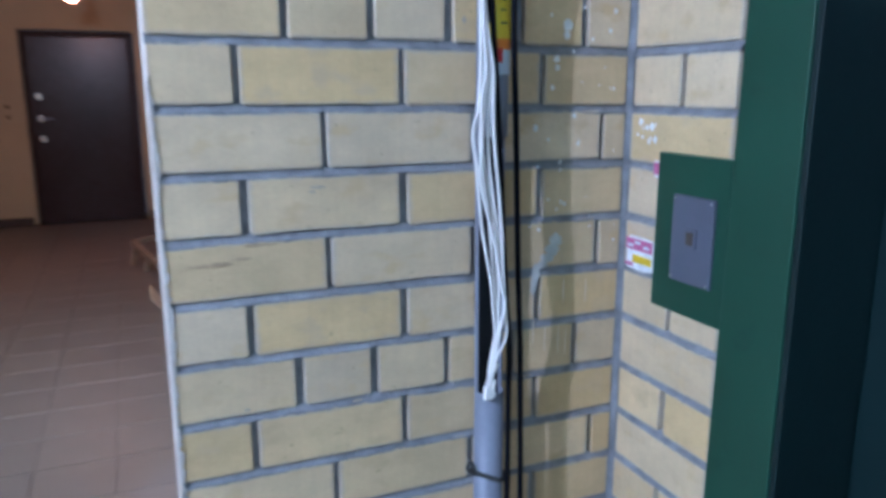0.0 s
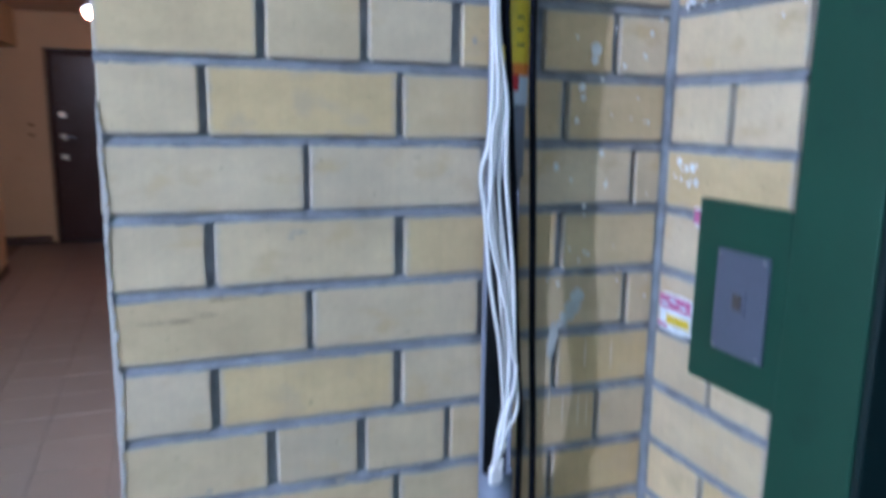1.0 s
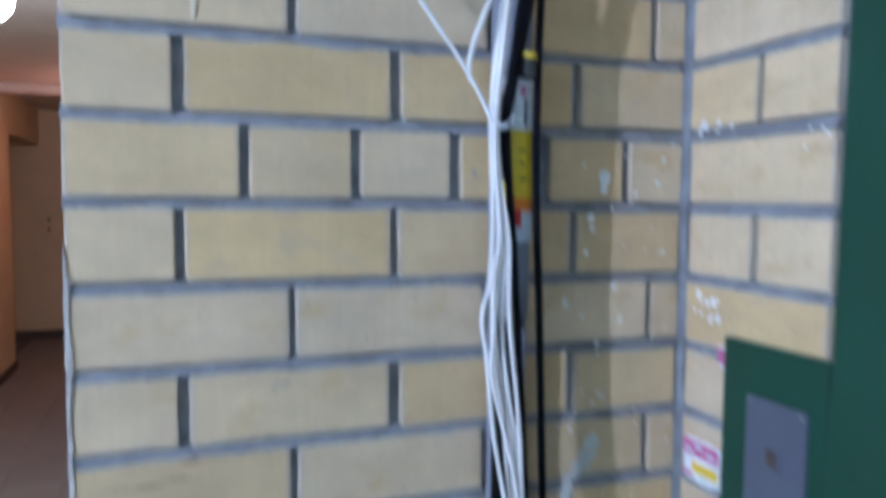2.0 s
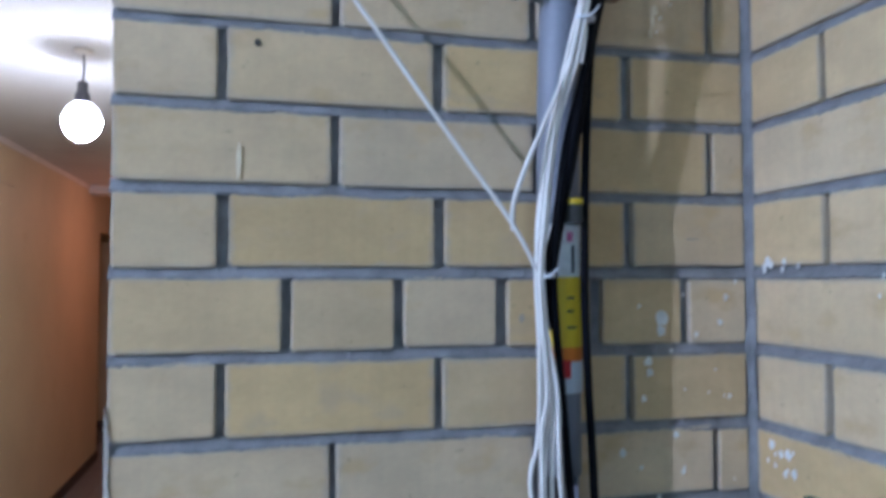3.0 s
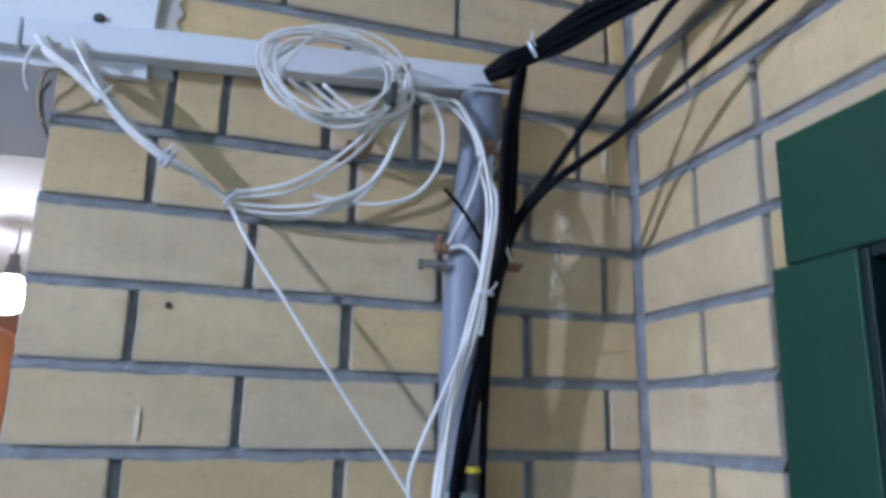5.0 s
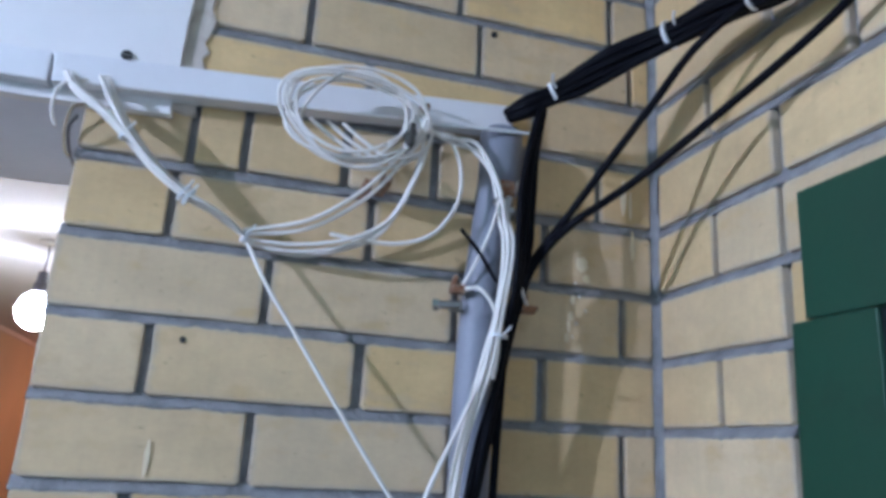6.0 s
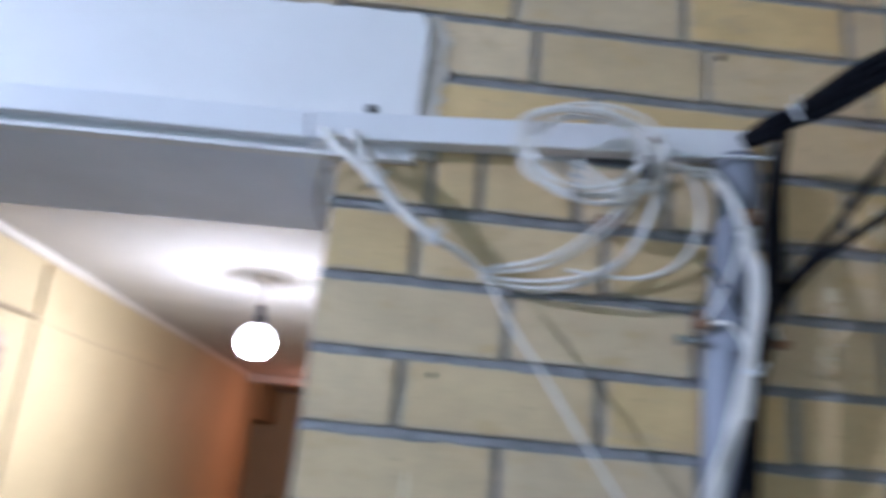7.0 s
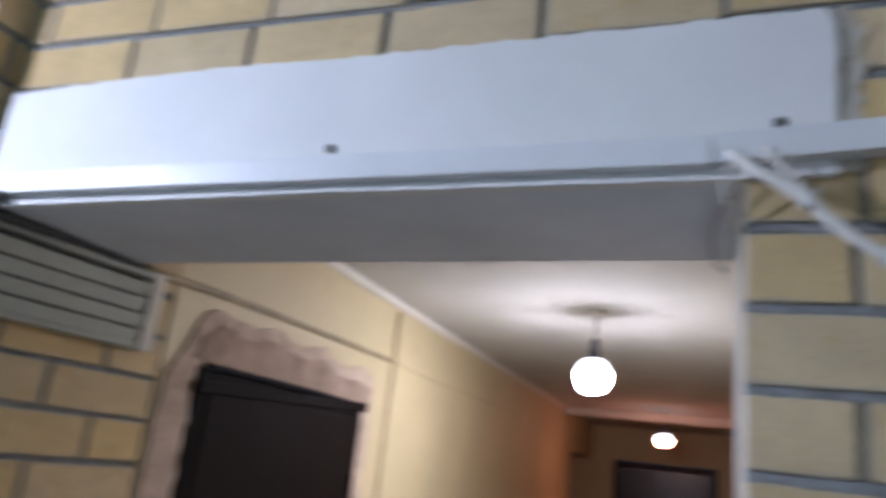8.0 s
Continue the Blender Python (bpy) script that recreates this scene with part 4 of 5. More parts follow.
part("tape", cylinder((0.004, 0, -0.015), (0, 0, 1), 0.0120, 0.022, 16), M_DULL_DARK, tag, "dark brown tape")

# ---- torn sticker beside the call panel ----
st = thing("torn_sticker", "torn pink, yellow and white sticker on the bricks", "sticker", at=(XE - 0.003, 1.057, 1.195))
part("paper", ragged_slab([(-0.046, -0.031), (0.034, -0.033), (0.037, 0.026), (0.010, 0.031), (-0.046, 0.029)], (0, 0, 0), (0, 1, 0), (0, 0, 1), (-1, 0, 0), 0.0015, 0.003, 0.012, 8), M_SPLASH, st)
part("pink_print", box(-0.0035, -0.002, -0.043, 0.032, 0.006, 0.027), M_PINK, st, "magenta printed band")
part("yellow_print", box(-0.0035, -0.002, -0.042, 0.012, -0.018, -0.004), M_YELLOW, st, "yellow printed patch")
for k, (a, c) in enumerate(((-0.036, 0.012), (-0.010, 0.018), (0.010, 0.011))):
    part("print_bar", box(-0.0045, -0.003, a, a + 0.016, c, c + 0.005), M_PAPER, st)
part("print_bar", box(-0.0045, -0.003, 0.010, 0.032, -0.026, -0.020), M_PINK, st)
st2 = thing("torn_sticker", "red torn sticker corner behind the call panel", "sticker", at=(XE - 0.003, 1.016, 1.352))
part("paper", ragged_slab([(-0.01, -0.012), (0.007, -0.010), (0.008, 0.020), (-0.01, 0.022)], (0, 0, 0), (0, 1, 0), (0, 0, 1), (-1, 0, 0), 0.0012, 0.002, 0.01, 9), M_SPLASH, st2)
part("red_print", box(-0.0028, -0.0015, -0.008, 0.006, -0.004, 0.017), M_PINK, st2)


# ---- lamps ----
def hanging_bulb(name, at, ceiling_z, bulb_mat, r, squash, label):
    x, y, z = at
    p = thing(name, label, "ceiling lamp", "ceiling lamps", at=(x, y, ceiling_z))
    dz = z - ceiling_z
    h = r * squash
    cut, mid = radians(152), radians(95)
    bulb = part("bulb", lathe([(max(0.004, r * math.sin(mid * k / 24)), -h * math.cos(mid * k / 24)) for k in range(1, 25)], (0, 0, dz), 48), bulb_mat, p, "glowing round bulb", True)
    part("diffuser_neck", lathe([(r * math.sin(mid + (cut - mid) * k / 6), -h * math.cos(mid + (cut - mid) * k / 6)) for k in range(0, 7)], (0, 0, dz), 48), M_NECK, bulb, "dimmer neck of the bulb", True)
    rim, hz = r * math.sin(cut), -h * math.cos(cut)
    part("socket", lathe([(rim * 0.9, hz + 0.0005), (rim + 0.001, hz + 0.001), (rim * 0.86, hz + 0.014), (0.026, hz + 0.034), (0.019, hz + 0.040), (0.017, hz + 0.078), (0.006, hz + 0.082)], (0, 0, dz), 24), M_SOCKET, p, "grey lamp socket", True)
    top = dz + hz + 0.08
    part("wire", tube([(0, 0, top), (0.004, 0.002, top / 2), (0, 0, -0.004)], 0.003, 8, 6), M_SOCKET, p, "hanging wire")
    part("canopy", lathe([(0.012, -0.016), (0.030, -0.008), (0.034, 0.0)], (0, 0, 0), 20), M_TRIM, p, "", True)
    return p


hanging_bulb("ceiling_lamp", CORRIDOR_LAMP, HALL_H, M_BULB_COOL, 0.065, 1.1, "glowing round bulb in a bare socket on a wire")
hanging_bulb("ceiling_lamp", FAR_LAMP, HALL_H, M_BULB_WARM, 0.063, 0.9, "warm glowing bulb hanging from the corridor ceiling")
hanging_bulb("ceiling_lamp", LOBBY_LAMP, LOBBY_H, M_BULB_LOBBY, 0.030, 1.0, "cold white bulb hanging in the lobby")
# added fill light, hung like the other bulbs; it softens the shadows
hanging_bulb("ceiling_lamp", FILL_LAMP, LOBBY_H, M_BULB_FILL, 0.050, 1.0, "added unseen bulb giving bluish fill light behind the camera")


# ---- corridor: nearer door with raw plaster round it ----
def steel_door():
    d = thing("door_1", "dark brown steel entrance door, closed, in raw plaster", "door", at=(XW, (DOOR_Y0 + DOOR_Y1) / 2, 0), kind="structure")
    c = (DOOR_Y0 + DOOR_Y1) / 2
    hw, top = (DOOR_Y1 - DOOR_Y0) / 2 - 0.012, DOOR_Z - 0.012
    part("door_frame", box(-0.10, 0.014, -hw, -hw + 0.065, 0, top, 0.004), M_FRAME, d)
    part("door_frame", box(-0.10, 0.014, hw - 0.065, hw, 0, top, 0.004), M_FRAME, d)
    part("door_frame", box(-0.10, 0.014, -hw + 0.066, hw - 0.066, top - 0.065, top, 0.004), M_FRAME, d)
    # bar added so that the door's top edge slopes to fit the camera's view
    part("lath", bar((0.020, -hw - 0.01, top - 0.050), (0.020, hw + 0.012, top + 0.002), 0.022, 0.034), M_FRAME, d, "dark bar added over the frame, tilted to fit the camera's view")
    leaf = part("door_leaf", box(-0.06, 0.020, -hw + 0.045, hw - 0.045, 0.01, top - 0.045, 0.006), M_DOOR, d)
    part("hinge", cylinder((0.022, hw - 0.040, top - 0.30), (0, 0, 1), 0.011, 0.10, 12), M_FRAME, leaf)
    part("hinge", cylinder((0.022, hw - 0.040, 0.35), (0, 0, 1), 0.011, 0.10, 12), M_FRAME, leaf)
    hnd = part("handle", box(0.026, 0.034, -hw + 0.09, -hw + 0.13, 0.95, 1.15, 0.003), M_CHROME, leaf, "chrome handle")
    part("lever", cylinder((0.055, -hw + 0.16, 1.05), (0, 1, 0), 0.008, 0.11, 12), M_CHROME, hnd)
    part("seal", tube([(0.018, -hw + 0.02, top + 0.004), (0.026, 0.0, top + 0.008), (0.018, hw - 0.02, top + 0.004)], 0.010, 8, 8), M_BLACK_CABLE, d, "black foam strip along the frame")
    return d


steel_door()
raw_outline = [(1.645, 0.0), (DOOR_Y0 + 0.002, 0.0), (DOOR_Y0 + 0.002, DOOR_Z), (DOOR_Y1 - 0.002, DOOR_Z), (DOOR_Y1 - 0.002, 0.0), (2.88, 0.0), (2.885, 1.3), (2.87, 2.13), (2.80, 2.17), (2.60, 2.150), (2.45, 2.185), (2.28, 2.155), (2.12, 2.185), (1.95, 2.165), (1.82, 2.180), (1.745, 2.13), (1.70, 2.04), (1.652, 1.99), (1.645, 1.2)]
tagged(part("raw_plaster", ragged_slab(raw_outline, (XW - 0.001, 0, 0), (0, 1, 0), (0, 0, 1), (1, 0, 0), 0.010, 0.010, 0.035, 12), M_RAW), "rough unpainted plaster patch round the dark door", "plaster", kind="structure")
raw_inner = [(1.745, DOOR_Z + 0.003), (2.85, DOOR_Z + 0.003), (2.845, 2.09), (2.74, 2.115), (2.58, 2.10), (2.44, 2.145), (2.27, 2.12), (2.13, 2.145), (1.96, 2.12), (1.84, 2.14), (1.77, 2.10)]
tagged(part("raw_plaster", ragged_slab(raw_inner, (XW + 0.0085, 0, 0), (0, 1, 0), (0, 0, 1), (1, 0, 0), 0.007, 0.008, 0.03, 14), M_RAW2), "darker rough mortar coat above the dark door", "plaster", kind="structure")
tagged(part("wall_conduit", tube([(XW + 0.008, 3.045, 0.0), (XW + 0.008, 3.045, 1.2), (XW + 0.008, 3.045, HALL_H - 0.05)], 0.011, 10, 4), M_CONDUIT, None, "", True), "painted conduit running down the corridor wall", "conduit")
tagged(part("wall_cable", tube([(XW + 0.006, 1.50, 2.205), (XW + 0.006, 1.9, 2.222), (XW + 0.006, 2.5, 2.232), (XW + 0.006, 3.03, 2.238)], 0.011, 8, 6), M_OLDCABLE, None, "", True), "painted cable clipped along the corridor wall", "cable")
# crack in the plaster, built as a thin tube
crack = part("wall_cable", tube([(XW + 0.002, 3.06, 2.235), (XW + 0.002, 3.6, 2.228), (XW + 0.002, 4.2, 2.235), (XW + 0.002, 5.2, 2.24)], 0.0035, 6, 8), M_CONDUIT, None, "", True)
tagged(crack, "thin raised line standing for a crack in the corridor wall", "cable")


# ---- far door ----
def far_door():
    x0, x1, top = -1.045, 0.07, 2.112
    d = thing("door_2", "dark brown padded double-width entrance door, closed", "door", at=((x0 + x1) / 2, END_Y, 0), kind="structure")
    hw = (x1 - x0) / 2
    part("door_frame", box(-hw, -hw + 0.06, -0.02, 0.06, 0, top, 0.004), M_BROWNFRAME, d)
    part("door_frame", box(hw - 0.06, hw, -0.02, 0.06, 0, top, 0.004), M_BROWNFRAME, d)
    part("door_frame", box(-hw + 0.061, hw - 0.061, -0.02, 0.06, top - 0.06, top, 0.004), M_BROWNFRAME, d)
    leaf = part("door_leaf", box(-hw + 0.05, hw - 0.05, -0.026, 0.04, 0.01, top - 0.05, 0.010), M_FARDOOR, d)
    for z in (1.42, 1.18, 0.96):
        lk = part("lock_plate", box(-hw + 0.10, -hw + 0.16, -0.032, -0.027, z - 0.03, z + 0.03, 0.002), M_CHROME, leaf, "chrome lock plate")
        part("knob", cylinder((-hw + 0.14, -0.045, z), (0, 1, 0), 0.014, 0.03, 14), M_CHROME, lk)
    part("handle", box(-hw + 0.11, -hw + 0.25, -0.075, -0.055, 1.17, 1.19, 0.005), M_STEEL_PLATE, leaf, "dull grey lever handle")
    return d


far_door()
for zz in (1.31, 1.20):
    sw = thing("light_switch", "small dark switch on the yellow wall", "switch", "switches by the door", at=(-1.23, END_Y - 0.001, zz))
    part("plate", box(-0.028, 0.028, -0.012, 0.0, -0.024, 0.024, 0.003), M_CONDUIT, sw)
    part("rocker", box(-0.012, 0.012, -0.016, -0.011, -0.018, 0.018, 0.002), M_FRAME, sw)


# ---- broken wooden stool on the corridor floor ----
def stool():
    p = thing("broken_stool", "broken pale wooden stool frame tipped over on the tiles", "stool", at=(0.17, 6.5, 0))
    a, b, c, d = (-0.25, 0.25, 0.20), (0.01, -0.45, 0.025), (0.05, 0.45, 0.21), (0.20, -0.25, 0.03)
    for u, v in ((a, b), (c, d)):
        part("side_rail", bar(u, v, 0.045, 0.05), M_WOOD, p)
    for u, v in ((a, c), (b, d), ((-0.12, -0.1, 0.115), (0.15, 0.12, 0.12))):
        part("cross_bar", bar(u, v, 0.03, 0.045), M_WOOD, p)
    for u, v in (((-0.23, 0.24, 0.18), (-0.27, 0.20, 0.0)), ((-0.14, -0.02, 0.12), (-0.17, -0.06, 0.0)), ((0.05, 0.44, 0.19), (0.03, 0.42, 0.0))):
        part("leg", bar(u, v, 0.04, 0.04), M_WOOD, p)
    return p


stool()


def cardboard_box():
    p = thing("cardboard_box", "small open beige cardboard box on the tiles", "box", at=(0.235, 4.1, 0))
    w, d, h, t = 0.165, 0.15, 0.33, 0.005
    part("side", box(-w, -w + t, -d, d, 0, h, 0.001), M_CARD, p)
    part("side", box(w - t, w, -d, d, 0, h, 0.001), M_CARD, p)
    part("side", box(-w + t, w - t, -d, -d + t, 0, h, 0.001), M_CARD, p)
    part("side", box(-w + t, w - t, d - t, d, 0, h, 0.001), M_CARD, p)
    part("bottom", box(-w + t, w - t, -d + t, d - t, 0.001, 0.006), M_CARD, p)
    flap = box(0, t, -d, d, 0, 0.12, 0.001)
    flap.transform(Matrix.Translation((-w, 0, h)) @ pose(0, 0, 0, 0, -35, 0))
    part("flap", flap, M_CARD, p)
    return p


cardboard_box()


# ---- vent grille on the west wall ----
def vent():
    y0, y1, z0, z1 = 1.04, 1.565, 2.018, 2.198
    p = thing("vent_grille", "dusty off-white slatted vent under the lintel", "vent", at=(west_x((y0 + y1) / 2), (y0 + y1) / 2, z0))
    p.rotation_euler.z = -math.atan(SPLAY)
    c = (y0 + y1) / 2
    hl, h = (y1 - y0) / 2, z1 - z0
    # dark sheet behind the slats, so the shade in the gaps is painted
    part("backing", box(-0.006, 0.010, -hl + 0.01, hl - 0.01, 0.008, h - 0.008), M_DULL_DARK, p, "dark backing painting the shade between the slats")
    part("frame_rail", box(-0.008, 0.040, -hl, hl, 0, 0.014, 0.003), M_GRILLE, p)
    part("frame_rail", box(-0.008, 0.040, -hl, hl, h - 0.014, h, 0.003), M_GRILLE, p)
    part("frame_end", box(-0.008, 0.044, hl - 0.034, hl + 0.002, -0.002, h + 0.002, 0.003), M_TRIM, p, "white end cap")
    part("frame_end", box(-0.008, 0.044, -hl - 0.002, -hl + 0.034, -0.002, h + 0.002, 0.003), M_TRIM, p, "white end cap")
    for k in range(4):
        bm = box(0.0, 0.030, -hl + 0.035, hl - 0.035, -0.016, 0.016, 0.002)
        bm.transform(Matrix.Translation((0.008, 0, 0.032 + 0.037 * k)) @ pose(0, 0, 0, 0, 12, 0))
        part("slat", bm, M_GRILLE, p)
    return p


vent()
for k in range(3):
    cable("cable", [(west_x(1.0) + 0.03, 1.0, 2.216 + 0.004 * k), (west_x(1.06) + 0.05 - 0.01 * k, 1.06, 2.214), (west_x(1.16) + 0.055 - 0.012 * k, 1.16, 2.212), (west_x(1.35) + 0.04, 1.35, 2.214), (west_x(1.54) + 0.02, 1.54, 2.212)], 0.006, M_BLACK_CABLE, "dusty dark cable lying on top of the vent", "cables on the vent")
cable("cable", [(west_x(1.02) + 0.050, 1.02, 2.214), (west_x(1.065) + 0.075, 1.065, 2.204), (west_x(1.085) + 0.090, 1.085, 2.216), (west_x(1.075) + 0.10, 1.075, 2.232)], 0.009, M_DULL_DARK, "dusty cable end tucked behind the trunking", "cables on the vent")
cable("cable", [(west_x(1.0) + 0.02, 1.0, 2.226), (west_x(1.06) + 0.06, 1.06, 2.200), (west_x(1.12) + 0.07, 1.12, 2.196), (west_x(1.30) + 0.05, 1.30, 2.206), (west_x(1.50) + 0.03, 1.50, 2.204)], 0.010, M_DULL_DARK, "dusty dark cable lying on top of the vent", "cables on the vent")
# wire loop in the opening's corner
tagged(part("wire_loop", tube([(-0.006, 1.13, 2.226), (-0.022, 1.17, 2.220), (-0.034, 1.27, 2.214), (-0.028, 1.38, 2.204), (-0.008, 1.42, 2.198)], 0.0024, 8, 6), M_STEEL_PLATE, None, "", True), "thin grey wire looping across the soffit's corner", "wire")


tagged(part("wire_loop", tube([(0.012, 1.098, 2.232), (-0.004, 1.092, 2.222), (-0.010, 1.100, 2.196), (-0.006, 1.104, 2.168), (0.000, 1.104, 2.160)], 0.0020, 8, 6), M_OLDCABLE, None, "", True), "thin brown wire curling down the edge of the opening", "wire")


# ---- paint splashes near the corner ----
def splash(points, name, label, plane, mat=M_SPECK):
    bm = bmesh.new()
    srnd = random.Random(len(points) * 3)
    for (u, z, r) in points:
        n = 12
        ring = []
        for k in range(n):
            a = 2 * math.pi * k / n
            rr = 0.86 * r * srnd.uniform(0.75, 1.25)
            if plane == "north":
                ring.append(bm.verts.new((u + rr * math.cos(a), YN - 0.0026, z + rr * 1.05 * math.sin(a))))
            else:
                ring.append(bm.verts.new((XE - 0.0026, u + rr * math.cos(a), z + rr * 1.1 * math.sin(a))))
        top = bm.verts.new((u, YN - 0.0032, z) if plane == "north" else (XE - 0.0032, u, z))
        for k in range(n):
            bm.faces.new((ring[k], ring[(k + 1) % n], top))
    return tagged(part(name, bm, mat), label, "paint splash", kind="stuff")


def smear(marks, name, label, mat):
    """Flat ragged marks (x, z, half width, half height) on the north wall's bricks."""
    rnd = random.Random(len(marks) * 5 + 1)
    bm = bmesh.new()
    for i, (u, z, w, h) in enumerate(marks):
        n = 14
        d = YN - 0.0013 - 0.00005 * i
        ring = [bm.verts.new((u + w * rnd.uniform(0.7, 1.15) * math.cos(2 * math.pi * k / n), d, z + h * rnd.uniform(0.7, 1.15) * math.sin(2 * math.pi * k / n))) for k in range(n)]
        bm.faces.new(ring)
    return tagged(part(name, bm, mat), label, "stain", kind="stuff")


srnd = random.Random(31)
drops = [(0.70, 1.607, 0.012), (0.699, 1.590, 0.008), (0.682, 1.535, 0.006), (0.68, 1.55, 0.007), (0.672, 1.50, 0.005), (0.64, 1.43, 0.006), (0.72, 1.45, 0.005), (0.73, 1.40, 0.004), (0.79, 1.60, 0.005), (0.80, 1.635, 0.005), (0.705, 1.29, 0.004)]
drops += [(0.66 + srnd.uniform(-0.03, 0.16), srnd.uniform(1.2, 1.66), srnd.uniform(0.0015, 0.004)) for _ in range(26)]
drops += [(0.71 + srnd.uniform(-0.015, 0.015), 2.0 + 0.02 * k, 0.0018 + srnd.uniform(0, 0.0012)) for k in range(5)]
splash(drops, "paint_splash", "white paint drips and specks on the bricks", "north")
drops_e = [(1.06 + srnd.uniform(-0.04, 0.03), 1.42 + srnd.uniform(-0.015, 0.02), srnd.uniform(0.003, 0.008)) for _ in range(10)] + [(1.05 + srnd.uniform(-0.05, 0.04), 1.68 + srnd.uniform(-0.01, 0.008), srnd.uniform(0.003, 0.007)) for _ in range(8)] + [(0.87 + srnd.uniform(-0.02, 0.02), 1.65 + srnd.uniform(-0.02, 0.02), 0.003) for _ in range(4)]
smear(
    [(0.690, 1.222, 0.016, 0.014), (0.682, 1.205, 0.016, 0.012), (0.672, 1.190, 0.014, 0.010), (0.650, 1.160, 0.009, 0.022), (0.645, 1.140, 0.008, 0.018), (0.662, 1.178, 0.012, 0.008)],
    "paint_smear", "pale bluish paint smear across bricks and joint", M_BLUESMEAR)
smear([(0.650 + 0.024 * k + srnd.uniform(-0.006, 0.006), 1.03 + srnd.uniform(-0.02, 0.03), 0.0013, 0.030) for k in range(4)] + [(0.66 + 0.05 * k, 1.12 + srnd.uniform(-0.01, 0.01), 0.0012, 0.026) for k in range(3)] + [(0.146, 1.80, 0.003, 0.022), (0.714, 2.111, 0.011, 0.013), (0.722, 2.088, 0.006, 0.008), (0.700, 2.055, 0.004, 0.008), (0.697, 2.030, 0.006, 0.007), (0.693, 2.016, 0.003, 0.010), (0.690, 1.998, 0.004, 0.008), (0.785, 2.225, 0.006, 0.030), (0.797, 2.215, 0.003, 0.024), (0.800, 2.150, 0.004, 0.026)], "paint_drip", "thin pale drips running down the bricks", M_DRIP)
smear([(0.075, 1.232, 0.040, 0.004), (0.12, 1.238, 0.020, 0.003), (0.15, 1.258, 0.035, 0.003)], "brick_scuff", "brown scuff marks on a brick face", M_SCUFF)
smear([(0.245, 1.345, 0.016, 0.0025), (0.75, 1.715, 0.012, 0.0015), (0.235, 1.338, 0.006, 0.002), (0.115, 0.985, 0.006, 0.003), (0.30, 0.97, 0.010, 0.003), (0.50, 1.61, 0.004, 0.006)], "brick_scuff", "dark scuff marks on the brick faces", M_GREYSCUFF)
splash(drops_e, "paint_splash", "white paint specks on the bricks by the corner", "east")
for x, z, s in ((0.167, 1.945, 0.004), (0.56, 2.465, 0.005)):
    hole = thing("wall_plug", "small dark drill hole in the brick wall", "hole", "drill holes", at=(x, YN - 0.001, z))
    part("plug", cylinder((0, 0, 0), (0, 1, 0), s, 0.004, 12), M_DULL_DARK, hole)


# ---- brickwork, laid last ----
A_JOINTS = [0.0, 0.127, 0.391, 0.654, 0.839]
B_JOINTS = [0.0, 0.259, 0.521, 0.783, 0.839]
H_JOINTS = [0.0, 0.203, 0.338, 0.471, 0.606, 0.740, 0.839]
for k in range(-16, 14):
    if k % 6 == 0 and k != 6:
        js = H_JOINTS
    elif k == 6:
        js = [0.0, 0.140, 0.211, 0.346, 0.480, 0.613, 0.745, 0.839]
    elif k >= 7:
        off = [0.276, 0.538, 0.800] if k % 2 == 0 else [0.242, 0.505, 0.765]
        start = 0.0 if k < 9 else XW - 0.055
        js = sorted([start] + [off[0] - 0.262 * n for n in range(0, 8) if off[0] - 0.262 * n > start + 0.05] + off[1:] + [0.839])
        if k == 7:
            js = [0.0, 0.11, 0.372, 0.634, 0.839]
    elif k % 2:
        js = A_JOINTS
    else:
        js = B_JOINTS
    js = [j + (brick_rnd.uniform(-0.002, 0.002) if 0 < i < len(js) - 1 else 0) for i, j in enumerate(js)]
    lay_bricks(wall_north, js, k, north_place)
for k in range(-16, 14):
    if k < 6:
        full = k % 2 == 0
        js = [1.104, 0.839] if full else [1.104, 0.968, 0.839]
        if k == 4:
            js.append(0.70)
        if k == 5:
            js += [0.575, 0.31, 0.045, -0.22, -0.485, -0.75]
    else:
        js = [1.104] + [(0.839 if k % 2 == 0 else 0.972) - 0.264 * n for n in range(0, 7)]
    js = sorted(js)
    js[-1] = YN - 0.003
    lay_bricks(wall_east, [j + (brick_rnd.uniform(-0.002, 0.002) if 0 < i < len(js) - 1 else 0) for i, j in enumerate(js)], k, east_place)
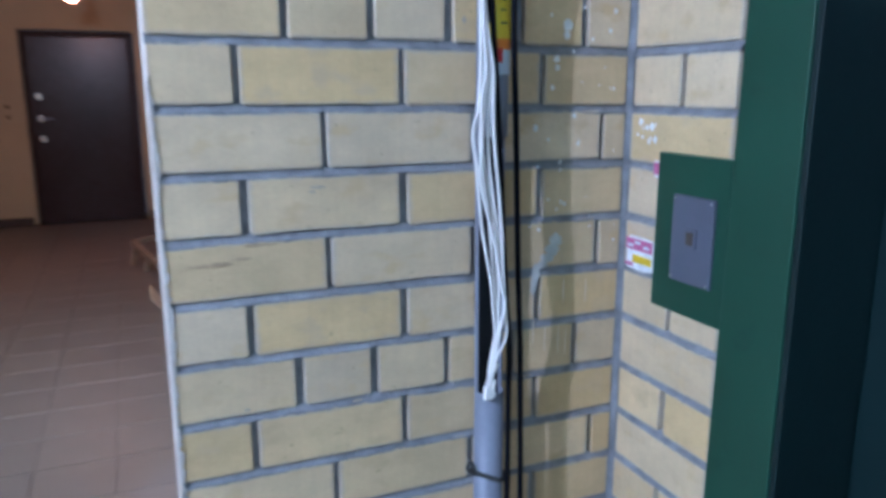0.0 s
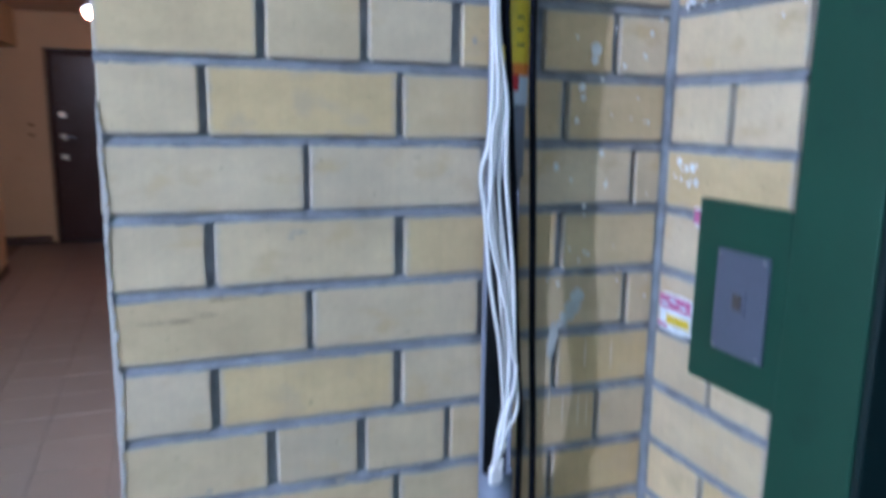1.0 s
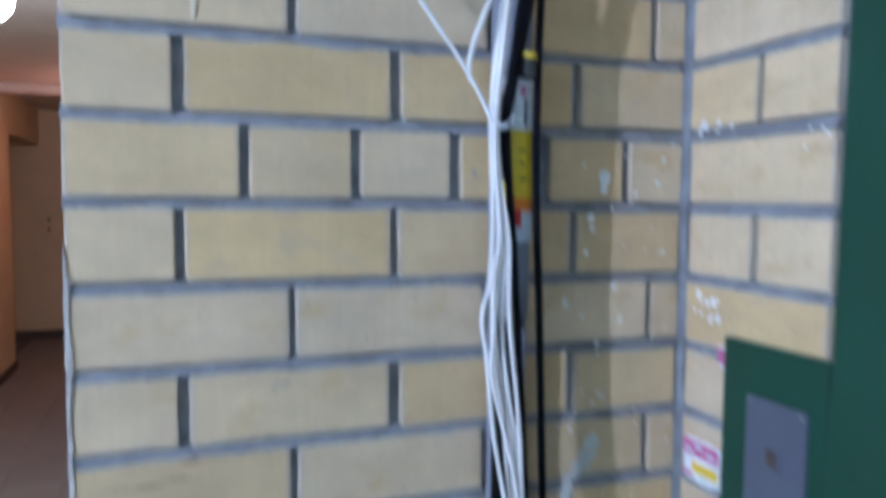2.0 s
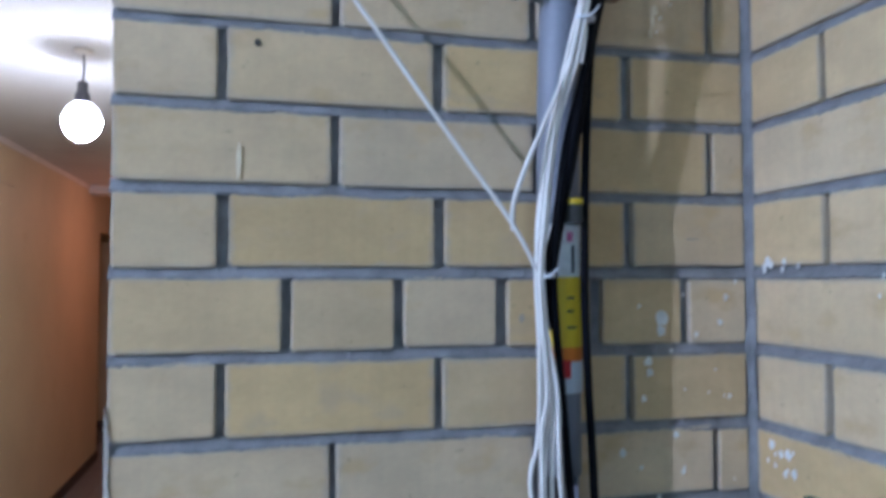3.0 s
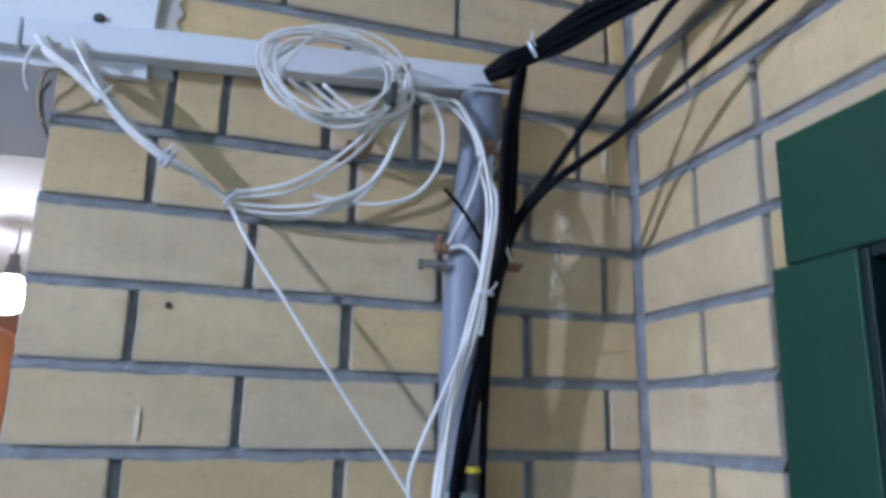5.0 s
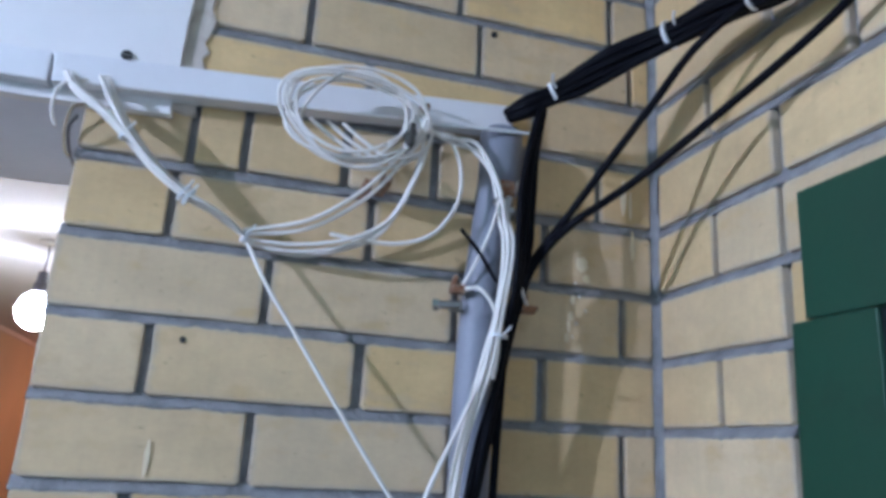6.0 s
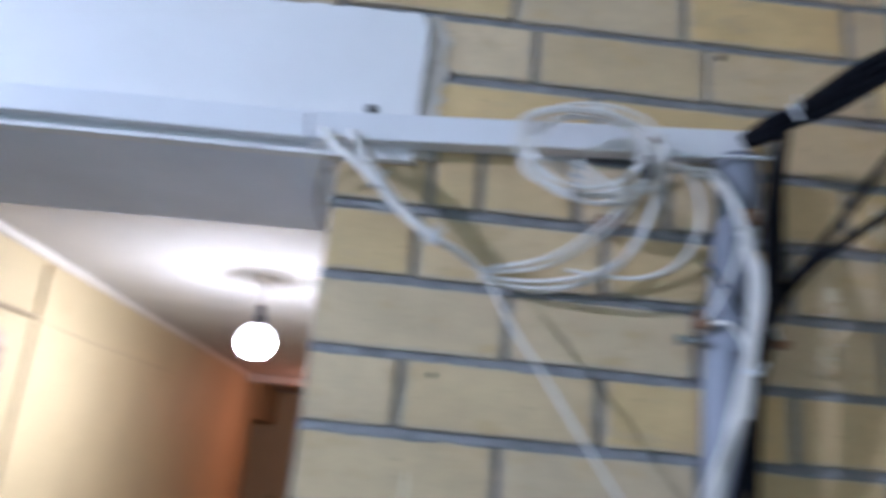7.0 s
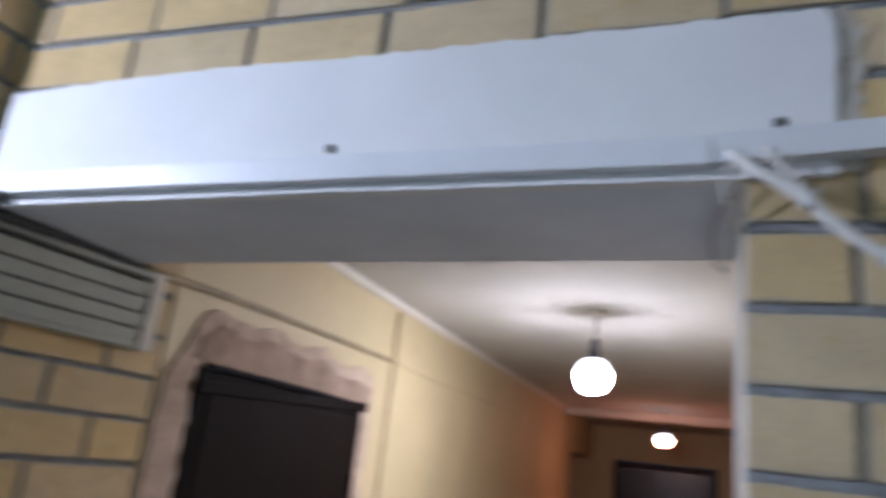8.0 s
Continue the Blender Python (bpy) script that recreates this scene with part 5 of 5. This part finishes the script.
for k in range(-16, 14):
    first = WEST_Y0 + (0.06 if k % 2 else 0.19)
    js = [WEST_Y0 + 0.002] + [first + 0.262 * n for n in range(0, 6) if first + 0.262 * n < WEST_BRICK_END - 0.05] + [WEST_BRICK_END]
    lay_bricks(wall_west, js, k, lambda u, z: west_place(u, z - 0.012))
# ---- struck bed joints and the mortar in the corner ----
for k in range(-12, 14):
    bed_joint(wall_north, 0.004 if k < 7 else (0.135 if k < 9 else XW - 0.05), XE - 0.003, k, north_place, k)
    if k < 4:
        bed_joint(wall_east, 0.842, YN - 0.003, k, east_place, k + 40)
    elif k > 5:
        bed_joint(wall_east, -0.5, YN - 0.003, k, east_place, k + 40)
    else:
        bed_joint(wall_east, 0.80, YN - 0.003, k, east_place, k + 40)
corner_bm = bmesh.new()
corner_rows = []
for i in range(160):
    z = 0.3 + 2.64 * i / 159
    a, b = 0.0055 + 0.0040 * noise.noise((z * 21, 3.3, 0.5)) + 0.003 * noise.noise((z * 70, 1.3, 7.5)), 0.0045 + 0.0030 * noise.noise((z * 23, 8.1, 2.5))
    corner_rows.append([corner_bm.verts.new(q) for q in ((XE - a - 0.002, YN + 0.002, z), (XE - a, YN - 0.0006, z), (XE - 0.0006, YN - 0.0006, z), (XE - 0.0006, YN - b, z), (XE + 0.002, YN - b - 0.002, z))])
for a, b in zip(corner_rows, corner_rows[1:]):
    for k in range(4):
        corner_bm.faces.new((a[k], a[k + 1], b[k + 1], b[k]))
part("corner_mortar", corner_bm, M_MORTAR, wall_north, "", True)

# ---- floor tiles ----
TILE = 0.305
tile_bm = box(-TILE / 2 + 0.002, TILE / 2 - 0.002, -TILE / 2 + 0.002, TILE / 2 - 0.002, -0.008, 0.0, 0.0015, seg=1)
tile_mesh = link_mesh("tile", tile_bm, M_TILE)
for i in range(-3, 3):
    for j in range(-6, 30):
        x, y = -0.342 + TILE * i, 0.17 + TILE * j
        if x > HALL_E + 0.15 or x < XW - 0.2:
            continue
        if y > END_Y + 0.1:
            continue
        ob = new("tile", tile_mesh)
        ob.parent = floor
        ob.location = (x, y, brick_rnd.uniform(-0.0006, 0.0))
